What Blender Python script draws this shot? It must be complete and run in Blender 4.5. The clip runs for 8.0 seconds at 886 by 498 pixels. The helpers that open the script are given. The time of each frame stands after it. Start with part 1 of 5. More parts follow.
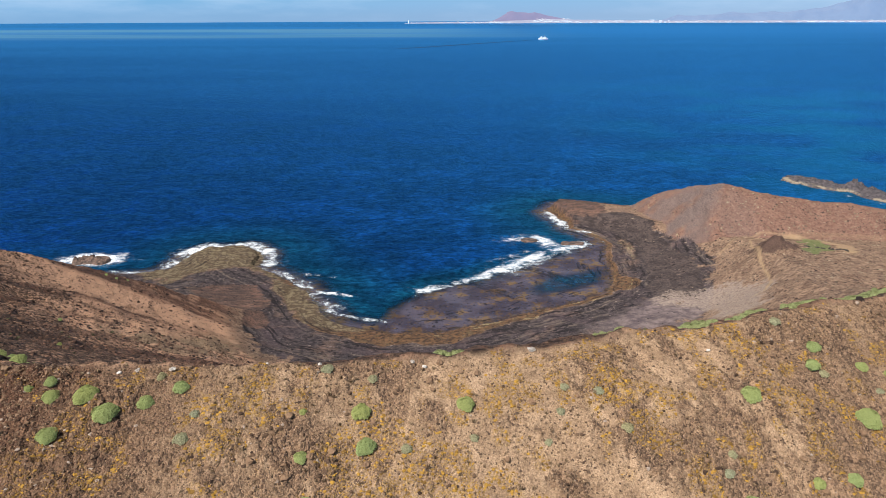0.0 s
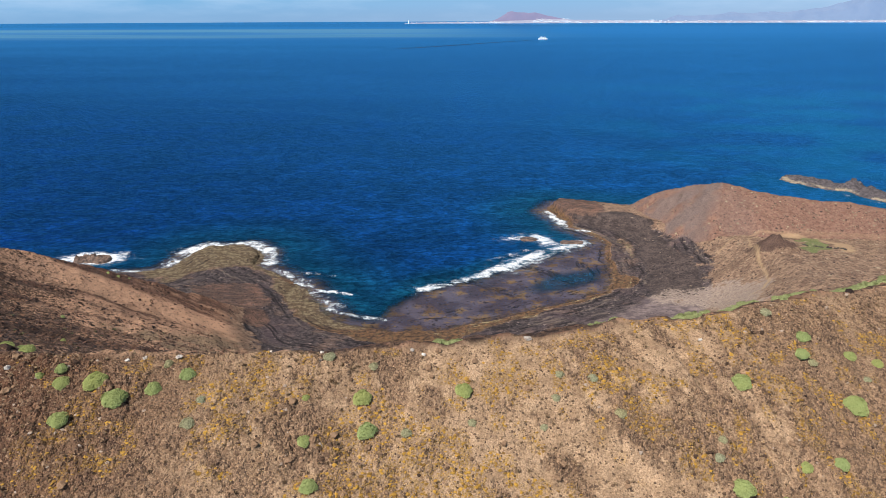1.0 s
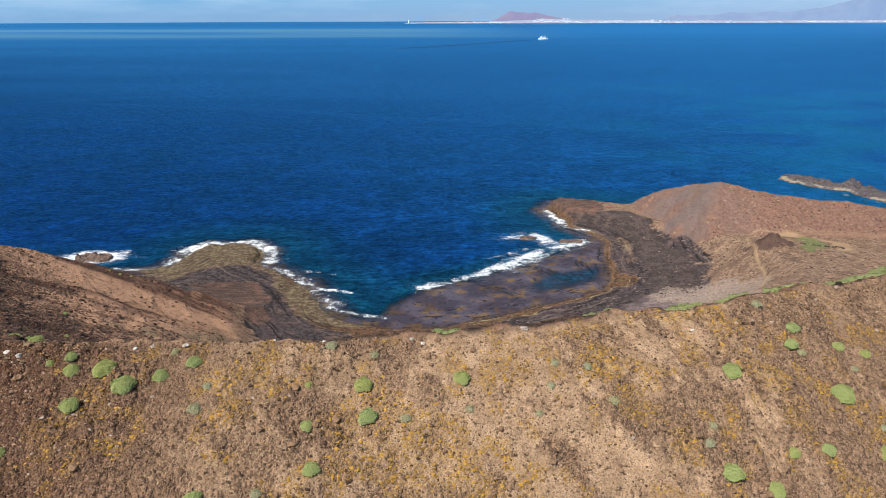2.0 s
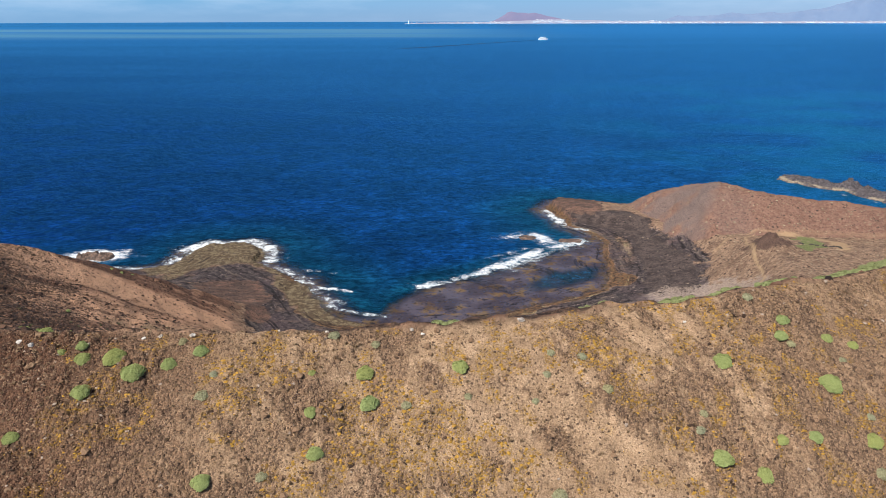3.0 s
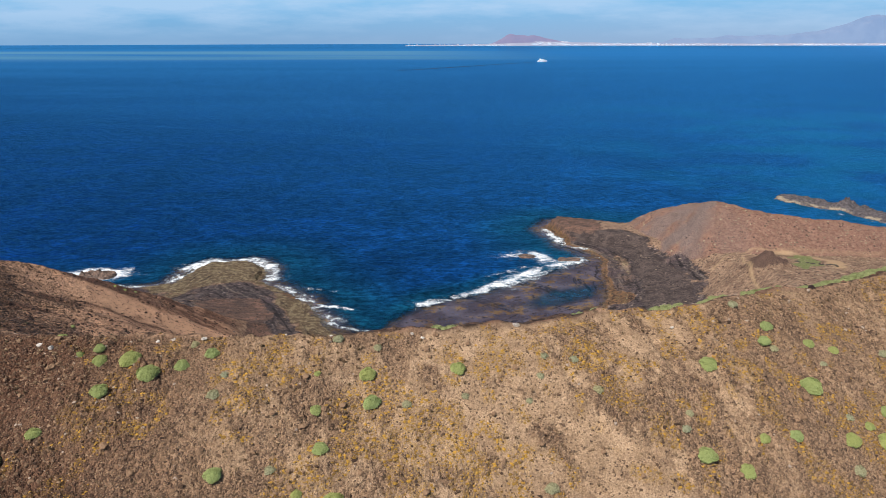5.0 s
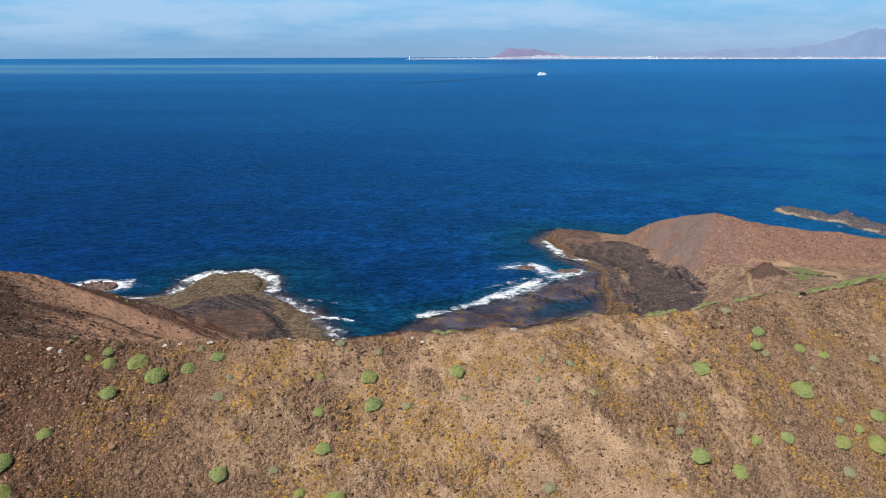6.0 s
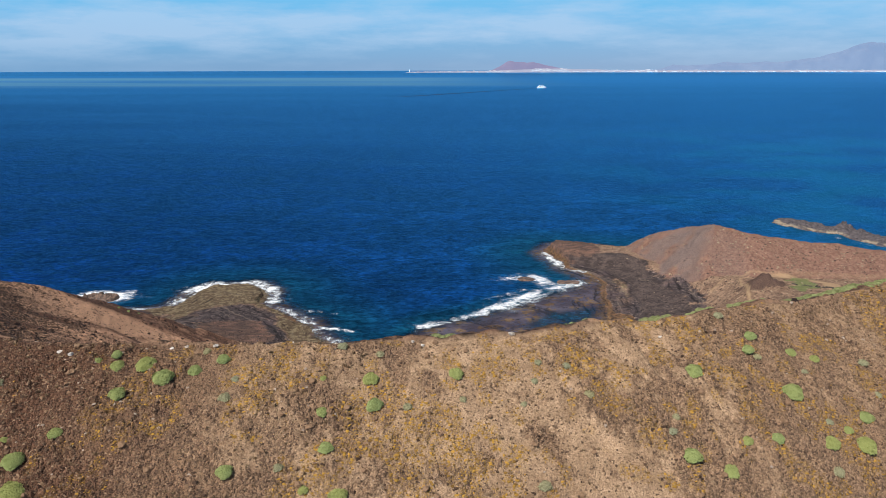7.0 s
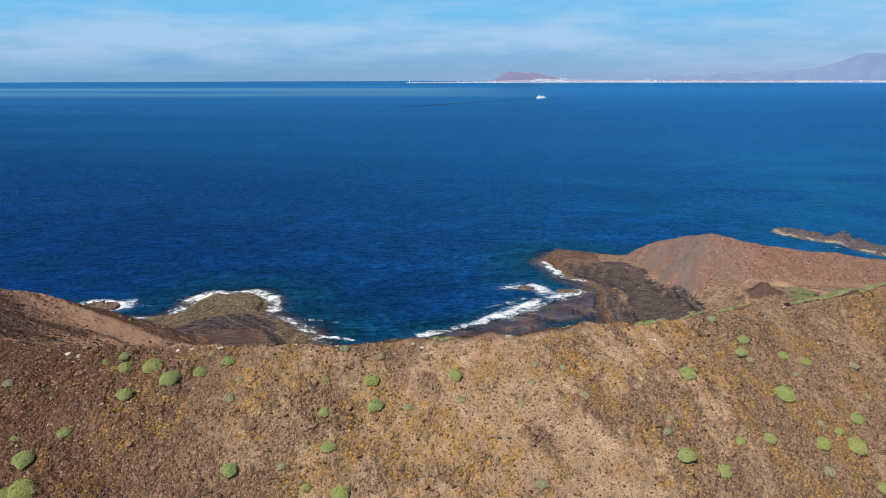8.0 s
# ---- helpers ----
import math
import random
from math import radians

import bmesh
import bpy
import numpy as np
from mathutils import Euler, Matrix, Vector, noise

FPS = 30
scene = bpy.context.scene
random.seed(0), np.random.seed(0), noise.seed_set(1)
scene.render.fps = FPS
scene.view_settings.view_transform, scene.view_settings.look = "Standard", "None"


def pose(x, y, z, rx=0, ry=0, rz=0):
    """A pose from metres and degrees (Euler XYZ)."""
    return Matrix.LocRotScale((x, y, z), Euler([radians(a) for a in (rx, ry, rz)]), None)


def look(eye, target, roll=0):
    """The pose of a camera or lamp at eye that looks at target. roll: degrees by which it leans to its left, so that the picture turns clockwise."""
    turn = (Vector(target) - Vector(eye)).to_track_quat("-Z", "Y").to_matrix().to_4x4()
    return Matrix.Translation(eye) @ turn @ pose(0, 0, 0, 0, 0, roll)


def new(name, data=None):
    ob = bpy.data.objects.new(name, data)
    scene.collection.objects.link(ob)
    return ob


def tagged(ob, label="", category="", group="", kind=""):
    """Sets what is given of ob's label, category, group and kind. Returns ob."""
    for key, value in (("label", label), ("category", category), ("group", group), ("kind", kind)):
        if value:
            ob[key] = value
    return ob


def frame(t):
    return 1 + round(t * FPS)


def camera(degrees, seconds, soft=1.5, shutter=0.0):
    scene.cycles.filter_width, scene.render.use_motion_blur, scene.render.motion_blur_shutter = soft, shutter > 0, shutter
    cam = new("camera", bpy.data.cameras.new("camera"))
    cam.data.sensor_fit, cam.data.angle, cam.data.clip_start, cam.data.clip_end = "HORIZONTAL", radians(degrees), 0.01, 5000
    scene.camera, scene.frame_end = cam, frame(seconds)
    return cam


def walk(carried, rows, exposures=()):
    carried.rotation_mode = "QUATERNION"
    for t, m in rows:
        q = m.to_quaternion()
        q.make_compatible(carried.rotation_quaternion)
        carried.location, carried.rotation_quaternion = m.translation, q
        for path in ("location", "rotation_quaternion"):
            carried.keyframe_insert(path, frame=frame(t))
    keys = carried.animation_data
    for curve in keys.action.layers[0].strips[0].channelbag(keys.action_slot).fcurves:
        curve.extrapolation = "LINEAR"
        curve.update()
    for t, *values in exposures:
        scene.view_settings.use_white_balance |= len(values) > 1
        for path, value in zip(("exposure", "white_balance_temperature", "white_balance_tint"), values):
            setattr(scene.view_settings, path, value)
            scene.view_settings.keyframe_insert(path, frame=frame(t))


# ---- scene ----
cam = camera(64.0, 8.0, soft=0.6)
PATH = [
    (0, (-0.323, -3.52, 140.336), (-0.325, -1.62, 139.713), -0.2),
    (1, (-0.214, -5.42, 140.163), (-0.216, -3.519, 139.54), -0.2),
    (1.5, (-0.16, -6.38, 140.086), (-0.162, -4.48, 139.463), -0.2),
    (2.8, (-0.074, -9.014, 140.051), (-0.075, -7.114, 139.428), -0.1),
    (3.2, (-0.058, -9.811, 140.064), (-0.059, -7.91, 139.444), -0.1),
    (3.5, (-0.023, -10.301, 140.06), (-0.025, -8.398, 139.446), -0.1),
    (4, (-0.004, -11.322, 140.104), (-0.005, -9.414, 139.505), -0.1),
    (4.5, (0.01, -12.286, 140.075), (0.009, -10.373, 139.491), -0.1),
    (5.8, (0.147, -14.968, 140.064), (0.145, -13.043, 139.524), -0.1),
    (6.2, (0.148, -15.809, 140.038), (0.146, -13.88, 139.511), -0.1),
    (6.5, (0.193, -16.518, 139.994), (0.19, -14.586, 139.477), -0.1),
    (7, (0.201, -17.567, 139.965), (0.199, -15.63, 139.465), -0.1),
    (7.5, (0.225, -18.66, 139.943), (0.222, -16.72, 139.458), -0.0),
    (8, (0.265, -19.501, 139.903), (0.263, -17.558, 139.43), -0.1),
]
walk(cam, [(t, look(eye, target, roll)) for t, eye, target, roll in PATH],
     [(0, 0.42), (3, 0.40), (6, 0.26), (8, 0.22)])

# ---------- light ----------
SUN_UP, SUN_TURN = radians(48), radians(214)
to_sun = Vector((math.sin(SUN_TURN) * math.cos(SUN_UP), math.cos(SUN_TURN) * math.cos(SUN_UP), math.sin(SUN_UP)))
sun = new("sun", bpy.data.lights.new("sun", "SUN"))
sun.data.energy, sun.data.angle, sun.data.color = 5.0, radians(0.53), (1.0, 0.965, 0.91)
sun.matrix_world = look(to_sun * 400, (0, 0, 0))


def sky():
    w = bpy.data.worlds.new("sky")
    scene.world = w
    w.use_nodes = True
    n, l = w.node_tree.nodes, w.node_tree.links
    n.clear()
    out, bg = n.new("ShaderNodeOutputWorld"), n.new("ShaderNodeBackground")
    tex = n.new("ShaderNodeTexSky")
    tex.sky_type, tex.sun_disc = "NISHITA", False
    tex.sun_elevation, tex.sun_rotation = SUN_UP, SUN_TURN
    tex.altitude, tex.air_density, tex.dust_density, tex.ozone_density = 100, 1.0, 1.2, 3.0
    bg.inputs["Strength"].default_value = 0.06
    co, sep, join = n.new("ShaderNodeTexCoord"), n.new("ShaderNodeSeparateXYZ"), n.new("ShaderNodeCombineXYZ")
    l.new(co.outputs["Generated"], sep.inputs["Vector"])

    def span(value, a, b, lo=0.0, hi=1.0):
        t = n.new("ShaderNodeMapRange")
        l.new(value, t.inputs["Value"])
        for key, v in (("From Min", a), ("From Max", b), ("To Min", lo), ("To Max", hi)):
            t.inputs[key].default_value = v
        return t.outputs["Result"]

    def calc(op, a, b):
        t = n.new("ShaderNodeMath")
        t.operation = op
        for q, v in zip(t.inputs, (a, b)):
            if isinstance(v, float):
                q.default_value = v
            else:
                l.new(v, q)
        return t.outputs[0]

    def blend(fac, a, b):
        t = n.new("ShaderNodeMixRGB")
        for q, v in zip(t.inputs, (fac, a, b)):
            if isinstance(v, tuple):
                q.default_value = (*v, 1)
            else:
                l.new(v, q)
        return t.outputs["Color"]

    up, east = sep.outputs["Z"], sep.outputs["X"]
    # haze that thickens towards the horizon, more lilac to the east
    low = span(up, 0.34, 0.06, 0.0, 0.92)
    ground_air = blend(span(east, -0.5, 0.5), (2.7, 5.6, 9.4), (4.6, 6.7, 9.9))
    air = blend(span(up, 0.0, 0.085), ground_air, (2.3, 8.0, 13.6))
    clear = blend(low, tex.outputs["Color"], air)
    # thin veils of cloud, drawn out along the horizon, with torn upper edges
    for key, v in zip("XYZ", (calc("MULTIPLY", east, 2.4), calc("MULTIPLY", sep.outputs["Y"], 2.4), calc("MULTIPLY", up, 13.0))):
        l.new(v, join.inputs[key])
    shift = n.new("ShaderNodeVectorMath")
    shift.inputs[1].default_value = (3.1, 0.4, 0.35)
    l.new(join.outputs[0], shift.inputs[0])
    no = n.new("ShaderNodeTexNoise")
    no.inputs["Scale"].default_value, no.inputs["Detail"].default_value, no.inputs["Roughness"].default_value = 1.5, 8, 0.60
    l.new(shift.outputs[0], no.inputs["Vector"])
    veil = calc("SUBTRACT", no.outputs["Fac"], span(up, 0.06, 0.13, 0.0, 0.07))
    veil = calc("MULTIPLY", calc("MULTIPLY", span(veil, 0.42, 0.60, 0.0, 0.62), low), span(up, 0.0, 0.03, 0.25, 1.0))
    l.new(blend(veil, clear, (7.2, 9.4, 12.4)), bg.inputs["Color"])
    l.new(bg.outputs["Background"], out.inputs["Surface"])


sky()


# ---------- noise, distances and the lie of the land ----------
def vnoise(x, y, seed=0):
    """Smooth value noise on a unit lattice, 0 to 1."""
    xi, yi = np.floor(x).astype(np.int64), np.floor(y).astype(np.int64)
    u, v = x - xi, y - yi
    u, v = u * u * u * (u * (u * 6 - 15) + 10), v * v * v * (v * (v * 6 - 15) + 10)

    def h(a, b):
        k = (a * 374761393 + b * 668265263 + seed * 974711) & 0x7FFFFFFF
        k = ((k ^ (k >> 13)) * 1274126177) & 0x7FFFFFFF
        return ((k ^ (k >> 16)) & 0xFFFF) / 65535.0
    return (h(xi, yi) * (1 - u) + h(xi + 1, yi) * u) * (1 - v) + (h(xi, yi + 1) * (1 - u) + h(xi + 1, yi + 1) * u) * v


def fbm(x, y, size, octaves=4, seed=0, rough=0.5):
    """Sum of octaves, about -1 to 1; size: the largest bumps in metres."""
    s, a, t = 0.0, 1.0, 0.0
    for k in range(octaves):
        s, t = s + a * (vnoise(x / size + 17.3 * k, y / size - 9.1 * k, seed + k) * 2 - 1), t + a
        a, size = a * rough, size / 2.03
    return s / t


def clods(x, y, size, seed):
    """Domed lumps scattered over a lattice of that size: their height, 0 to 1."""
    xi, yi = np.floor(x / size), np.floor(y / size)
    best = np.zeros(np.shape(x))
    for i in (-1, 0, 1):
        for j in (-1, 0, 1):
            a, b = xi + i, yi + j
            r1, r2, r3 = (vnoise(a + 0.0, b + 0.0, seed + q) for q in (0, 1, 2))
            d = np.hypot(x / size - a - r1, (y / size - b - r2))
            best = np.maximum(best, np.sqrt(np.maximum(0, 1 - (d / (0.25 + 0.42 * r3)) ** 2)) * (0.35 + 0.65 * r3))
    return best


def step(a, b, v):
    v = np.clip((v - a) / (b - a), 0, 1)
    return v * v * (3 - 2 * v)


def smin(a, b, k):
    h = np.clip(0.5 + 0.5 * (b - a) / k, 0, 1)
    return b * (1 - h) + a * h - k * h * (1 - h)


def smax(a, b, k):
    return -smin(-a, -b, k)


def along(x, y, line):
    """Distance to a line of (x, y, value) corners, the value at the nearest place, and the offset from it."""
    best, val = np.full(np.shape(x), 1e9), np.zeros(np.shape(x))
    ox, oy = np.zeros(np.shape(x)), np.zeros(np.shape(x))
    for (ax, ay, av), (bx, by, bv) in zip(line[:-1], line[1:]):
        ex, ey = bx - ax, by - ay
        s = np.clip(((x - ax) * ex + (y - ay) * ey) / (ex * ex + ey * ey), 0, 1)
        dx, dy = x - ax - s * ex, y - ay - s * ey
        d = np.hypot(dx, dy)
        m = d < best
        best, val = np.where(m, d, best), np.where(m, av + s * (bv - av), val)
        ox, oy = np.where(m, dx, ox), np.where(m, dy, oy)
    return best, val, ox, oy


def inside(x, y, ring):
    """Signed distance to a closed outline, positive within."""
    r = [(a, b, 0) for a, b in ring]
    d = along(x, y, r + r[:1])[0]
    odd = np.zeros(np.shape(x), bool)
    for (ax, ay), (bx, by) in zip(ring, ring[1:] + ring[:1]):
        if ay != by:
            odd ^= ((ay > y) != (by > y)) & (x < (bx - ax) * (y - ay) / (by - ay) + ax)
    return np.where(odd, d, -d)


# the breached crater: its middle, the foot of its inner wall and the height of its rim by compass angle
# (0: towards the near rim, positive to the east)
CX, CY, WALL = 0.0, 330.0, 0.60
FOOT = ([-95, -60, -20, -8, 0, 4, 7, 14, 20, 40, 75, 84, 97, 103, 108, 114, 125], [84, 88, 92.5, 93.6, 92.3, 87.6, 83.5, 77, 76, 86, 112, 122, 132, 146, 156, 165, 176])
RIM = ([-84, -78, -72, -69, -66, -63, -55, -40, -20, -11, 16, 30, 50, 70, 84, 97, 108, 116, 130], [0, 8, 27, 38, 48, 59, 78, 97, 110, 112, 106, 88, 58, 34, 28, 24, 17, 11, 8])
# the coast at low tide
COAST = [(-420, 330), (-260, 372), (-200, 372), (-172, 379), (-161, 387), (-157, 415), (-151, 428), (-126, 430), (-114, 418),
         (-110, 392), (-92, 374), (-75, 353), (-70, 341), (-62, 325), (-53, 309), (-23, 297), (5, 302), (35, 318), (60, 330),
         (86, 350), (97, 375), (98, 400), (105, 432), (97, 458), (87, 468), (88, 484), (78, 514), (89, 537), (112, 530),
         (140, 516), (190, 520), (260, 478), (340, 462), (480, 450), (1200, 430), (1200, -1200), (-1200, -1200), (-1200, 330)]
SHELF = [(-14, 333), (4, 353), (20, 358), (36, 370), (54, 385), (73, 401), (87, 414), (106, 436), (120, 400), (110, 350), (60, 310), (0, 290), (-30, 290)]
HILL = [(136, 514, 0), (149, 501, 14), (159, 490, 22), (173, 475, 28.6), (185, 453, 35.4), (203, 445, 31.7), (223, 440, 29), (240, 437, 27), (262, 435, 26), (281, 432, 23), (345, 425, 16), (480, 415, 12)]

# the kinds of surface round the bay
OUTER_REEF = [(-186, 384), (-166, 400), (-159, 414), (-155, 430), (-120, 432), (-106, 420), (-103, 400), (-106, 388), (-93, 382), (-84, 371), (-99, 368), (-113, 379), (-126, 381), (-140, 373), (-150, 358), (-165, 368)]
WEST_STRIP = [(-100, 371), (-88, 364), (-75, 352), (-65, 332), (-50, 311), (-38, 300), (-60, 302), (-74, 317), (-84, 338), (-93, 353)]
SLABS = [(-136, 345), (-119, 357), (-102, 358), (-90, 330), (-86, 300), (-102, 300)]
EAST_FLAT = [(84, 416), (104, 440), (118, 450), (123, 432), (120, 405), (114, 372), (104, 350), (84, 340), (72, 345), (92, 368), (94, 395)]
BOULDER_BEACH = [(91, 488), (108, 478), (130, 486), (140, 456), (142, 414), (145, 385), (140, 345), (128, 330), (112, 334), (108, 352), (116, 388), (122, 432), (113, 456)]
RUSTY_SHORE = [(-66, 318, 7), (-48, 302, 9), (-25, 294, 11), (-5, 298, 11), (20, 313, 10), (47, 329, 9), (79, 348, 8), (98, 362, 8)]
PALE_LEDGE = [(0, 295, 3), (17, 304, 4), (35, 312, 5), (55, 322, 5), (78, 336, 5), (95, 346, 5), (109, 364, 4), (117, 392, 3), (114, 440, 3), (92, 470, 2)]
HEADLAND = [(86, 522, 2.0), (101, 523, 3.4), (121, 514, 2.6), (138, 505, 4.0)]


def outer(x, y):
    """The outer flank near the camera."""
    v = y - 45
    xc, vc = np.clip(x, -60, 62), np.clip(v, -9, 14)
    z = 109.69 - 0.1203 * xc + 0.5529 * vc - 0.00203 * xc * xc + 0.00576 * xc * vc - 0.01617 * vc * vc
    return z + (v - vc) * 0.45 - np.abs(x - xc) * 0.25


def land(x, y, fine=True):
    """The ground's height, and the shares of its kinds of surface."""
    dx, dy = x - CX, y - CY
    r, a = np.hypot(dx, dy), np.degrees(np.arctan2(dx, -dy))
    foot, rim = np.interp(a, *FOOT), np.interp(a, *RIM)
    wob = fbm(x, y, 40, 3, 5)
    wall = WALL * (r - foot) + 2.2 * wob
    run = foot + rim / WALL
    cap = rim - (0.34 - 0.26 * step(62, 82, a)) * np.maximum(0, r - run)
    near = step(-15, -10, a) * (1 - step(16, 21, a))
    far = np.maximum(cap, 2 + 1.5 * wob)
    over = far * (1 - near) + np.maximum(outer(x, y), 4) * near
    shore = inside(x, y, COAST) + 2.5 * fbm(x, y, 14, 4, 21)
    base = np.where(shore > 0, 0.25 + 0.05 * np.minimum(shore, 12) + 0.09 * np.clip(shore - 12, 0, 40), -0.25 + 0.11 * shore)
    base = np.maximum(base, -9)
    shelf = inside(x, y, SHELF) + 3 * fbm(x, y, 12, 3, 8)
    pool = step(1.35, 0.5, np.hypot((x - 70) / 27, (y - 366 - 0.55 * (x - 70)) / 13))
    base = np.where(shore < 0, smax(base, -0.35 - 1.1 * pool - 12 * step(5, -72, shelf), 0.3), base)
    land_z = smin(wall, over, 1.2)
    # the red hill
    d, crest, ox, oy = along(x, y, HILL)
    west = step(0.1, 0.9, -ox / np.maximum(d, 0.01)) * step(215, 180, x)
    back = step(0.0, 0.8, oy / np.maximum(d, 0.01))
    hill = crest - (0.44 + 0.40 * west + 0.5 * back) * (np.sqrt(d * d + 36) - 6) + 0.5 * wob + 1.3 * fbm((x + 0.6 * y) * 1.6, (x - 1.6 * y) * 0.25, 11, 4, 60, 0.6) * step(1, 10, d)
    d, crest, ox, oy = along(x, y, HEADLAND)
    hill = np.maximum(hill, crest - 0.42 * np.maximum(d - 4, 0) + 0.9 * fbm(x, y, 7, 3, 55))
    # the crag on the plateau
    away = np.hypot(x - 174, (y - 352) * 0.9)
    crag = step(19, 0.0, away + 5.0 * fbm(x, y, 8, 4, 59))
    land_z = np.where(shore > 4, land_z, land_z - 6 * (4 - np.minimum(shore, 4)))
    land_z = land_z + 5.2 * crag * (1 + 0.75 * fbm(x, y, 5, 4, 58, 0.6))
    z = smax(base, land_z, 2.0)
    z = np.where(shore > 0, smax(z, hill, 1.5), np.maximum(z, hill - 1.0))
    nearz = near * step(0.5, -0.7, over - wall)
    kinds = {"near": nearz, "wall": step(3, 9, land_z - base) * (1 - nearz) * step(120, 80, x),
             "hill": step(-1.5, 1.0, hill - np.maximum(land_z, base)) * (shore > 0) * step(1, 4, hill) * step(131, 143, x + 7 * fbm(x, y, 10, 3, 57)), "shore": shore, "shelf": shelf, "west": west, "crag": step(0.1, 0.55, crag)}
    return z, kinds


def true_range(d):
    u = np.maximum(np.asarray(d, float) - 1500, 0) / 3450
    return np.where(u > 0, 1500 + 3450 * u / (1 + u), d)


def bend(x, y, z):
    """Far things drawn in along their lines of sight, so that the distance ends within reach, with the earth's curve."""
    x, y, z = np.broadcast_arrays(np.asarray(x, float), np.asarray(y, float), np.asarray(z, float))
    d = np.hypot(x, y + 11)
    k = true_range(d) / np.maximum(d, 1)
    k = np.where(d < 1500, 1, k)
    drop = z - d * d / (2 * 7.4e6) * step(800, 2500, d)
    return x * k, -11 + (y + 11) * k, 140 + (drop - 140) * k


def sheet(name, X, Y, Z):
    """A grid mesh from three arrays of the same shape."""
    n, m = X.shape
    co = np.stack([X, Y, Z], -1).reshape(-1, 3)
    i = (np.arange(n - 1)[:, None] * m + np.arange(m - 1)).ravel()
    quads = np.stack([i, i + m, i + m + 1, i + 1], 1)
    return raw(name, co, quads)


def raw(name, co, faces, smooth=True):
    """A mesh from arrays of corners and of faces of one size."""
    me = bpy.data.meshes.new(name)
    k = faces.shape[1]
    me.vertices.add(len(co))
    me.vertices.foreach_set("co", np.ascontiguousarray(co, np.float32).ravel())
    me.loops.add(faces.size)
    me.loops.foreach_set("vertex_index", np.ascontiguousarray(faces, np.int32).ravel())
    me.polygons.add(len(faces))
    me.polygons.foreach_set("loop_start", np.arange(len(faces), dtype=np.int32) * k)
    me.polygons.foreach_set("use_smooth", np.full(len(faces), smooth))
    me.update(calc_edges=True)
    me.validate()
    return me


def give(me, name, values):
    """A number a corner, for the materials."""
    at = me.attributes.new(name, "FLOAT", "POINT")
    at.data.foreach_set("value", np.ascontiguousarray(values, np.float32).ravel())


# ---------- materials ----------
class Mat:
    """Short hand for node materials."""

    def __init__(self, name):
        self.m = bpy.data.materials.new(name)
        self.m.use_nodes = True
        self.n, self.l = self.m.node_tree.nodes, self.m.node_tree.links
        self.b = self.n["Principled BSDF"]
        self.out = self.n["Material Output"]
        self.co = None

    def put(self, socket, v):
        if hasattr(v, "is_output"):
            self.l.new(v, socket)
        elif isinstance(v, (tuple, list)) and len(v) == 3 and socket.type == "RGBA":
            socket.default_value = (*v, 1)
        else:
            socket.default_value = v

    def noise(self, scale, detail=4, rough=0.55, vec=None, stretch=None):
        if self.co is None:
            self.co = self.n.new("ShaderNodeNewGeometry").outputs["Position"]
        v = vec or self.co
        if stretch:
            mp = self.n.new("ShaderNodeMapping")
            mp.inputs["Scale"].default_value = stretch
            self.l.new(v, mp.inputs["Vector"])
            v = mp.outputs["Vector"]
        t = self.n.new("ShaderNodeTexNoise")
        t.inputs["Scale"].default_value, t.inputs["Detail"].default_value, t.inputs["Roughness"].default_value = scale, detail, rough
        self.l.new(v, t.inputs["Vector"])
        return t.outputs["Fac"]

    def ramp(self, fac, a, b):
        t = self.n.new("ShaderNodeMapRange")
        t.interpolation_type = "SMOOTHSTEP"
        self.l.new(fac, t.inputs["Value"])
        t.inputs["From Min"].default_value, t.inputs["From Max"].default_value = a, b
        return t.outputs["Result"]

    def math(self, op, a, b=0.0):
        t = self.n.new("ShaderNodeMath")
        t.operation = op
        self.put(t.inputs[0], a)
        self.put(t.inputs[1], b)
        return t.outputs[0]

    def mix(self, fac, a, b, mode="MIX"):
        t = self.n.new("ShaderNodeMixRGB")
        t.blend_type = mode
        for s, v in zip(t.inputs, (fac, a, b)):
            self.put(s, v)
        return t.outputs["Color"]

    def attr(self, name):
        t = self.n.new("ShaderNodeAttribute")
        t.attribute_name = name
        return t.outputs["Fac"]

    def bump(self, height, strength, distance):
        t = self.n.new("ShaderNodeBump")
        t.inputs["Strength"].default_value, t.inputs["Distance"].default_value = strength, distance
        self.l.new(height, t.inputs["Height"])
        self.l.new(t.outputs["Normal"], self.b.inputs["Normal"])

    def set(self, **k):
        for key, v in k.items():
            self.put(self.b.inputs[key.replace("_", " ")], v)
        return self


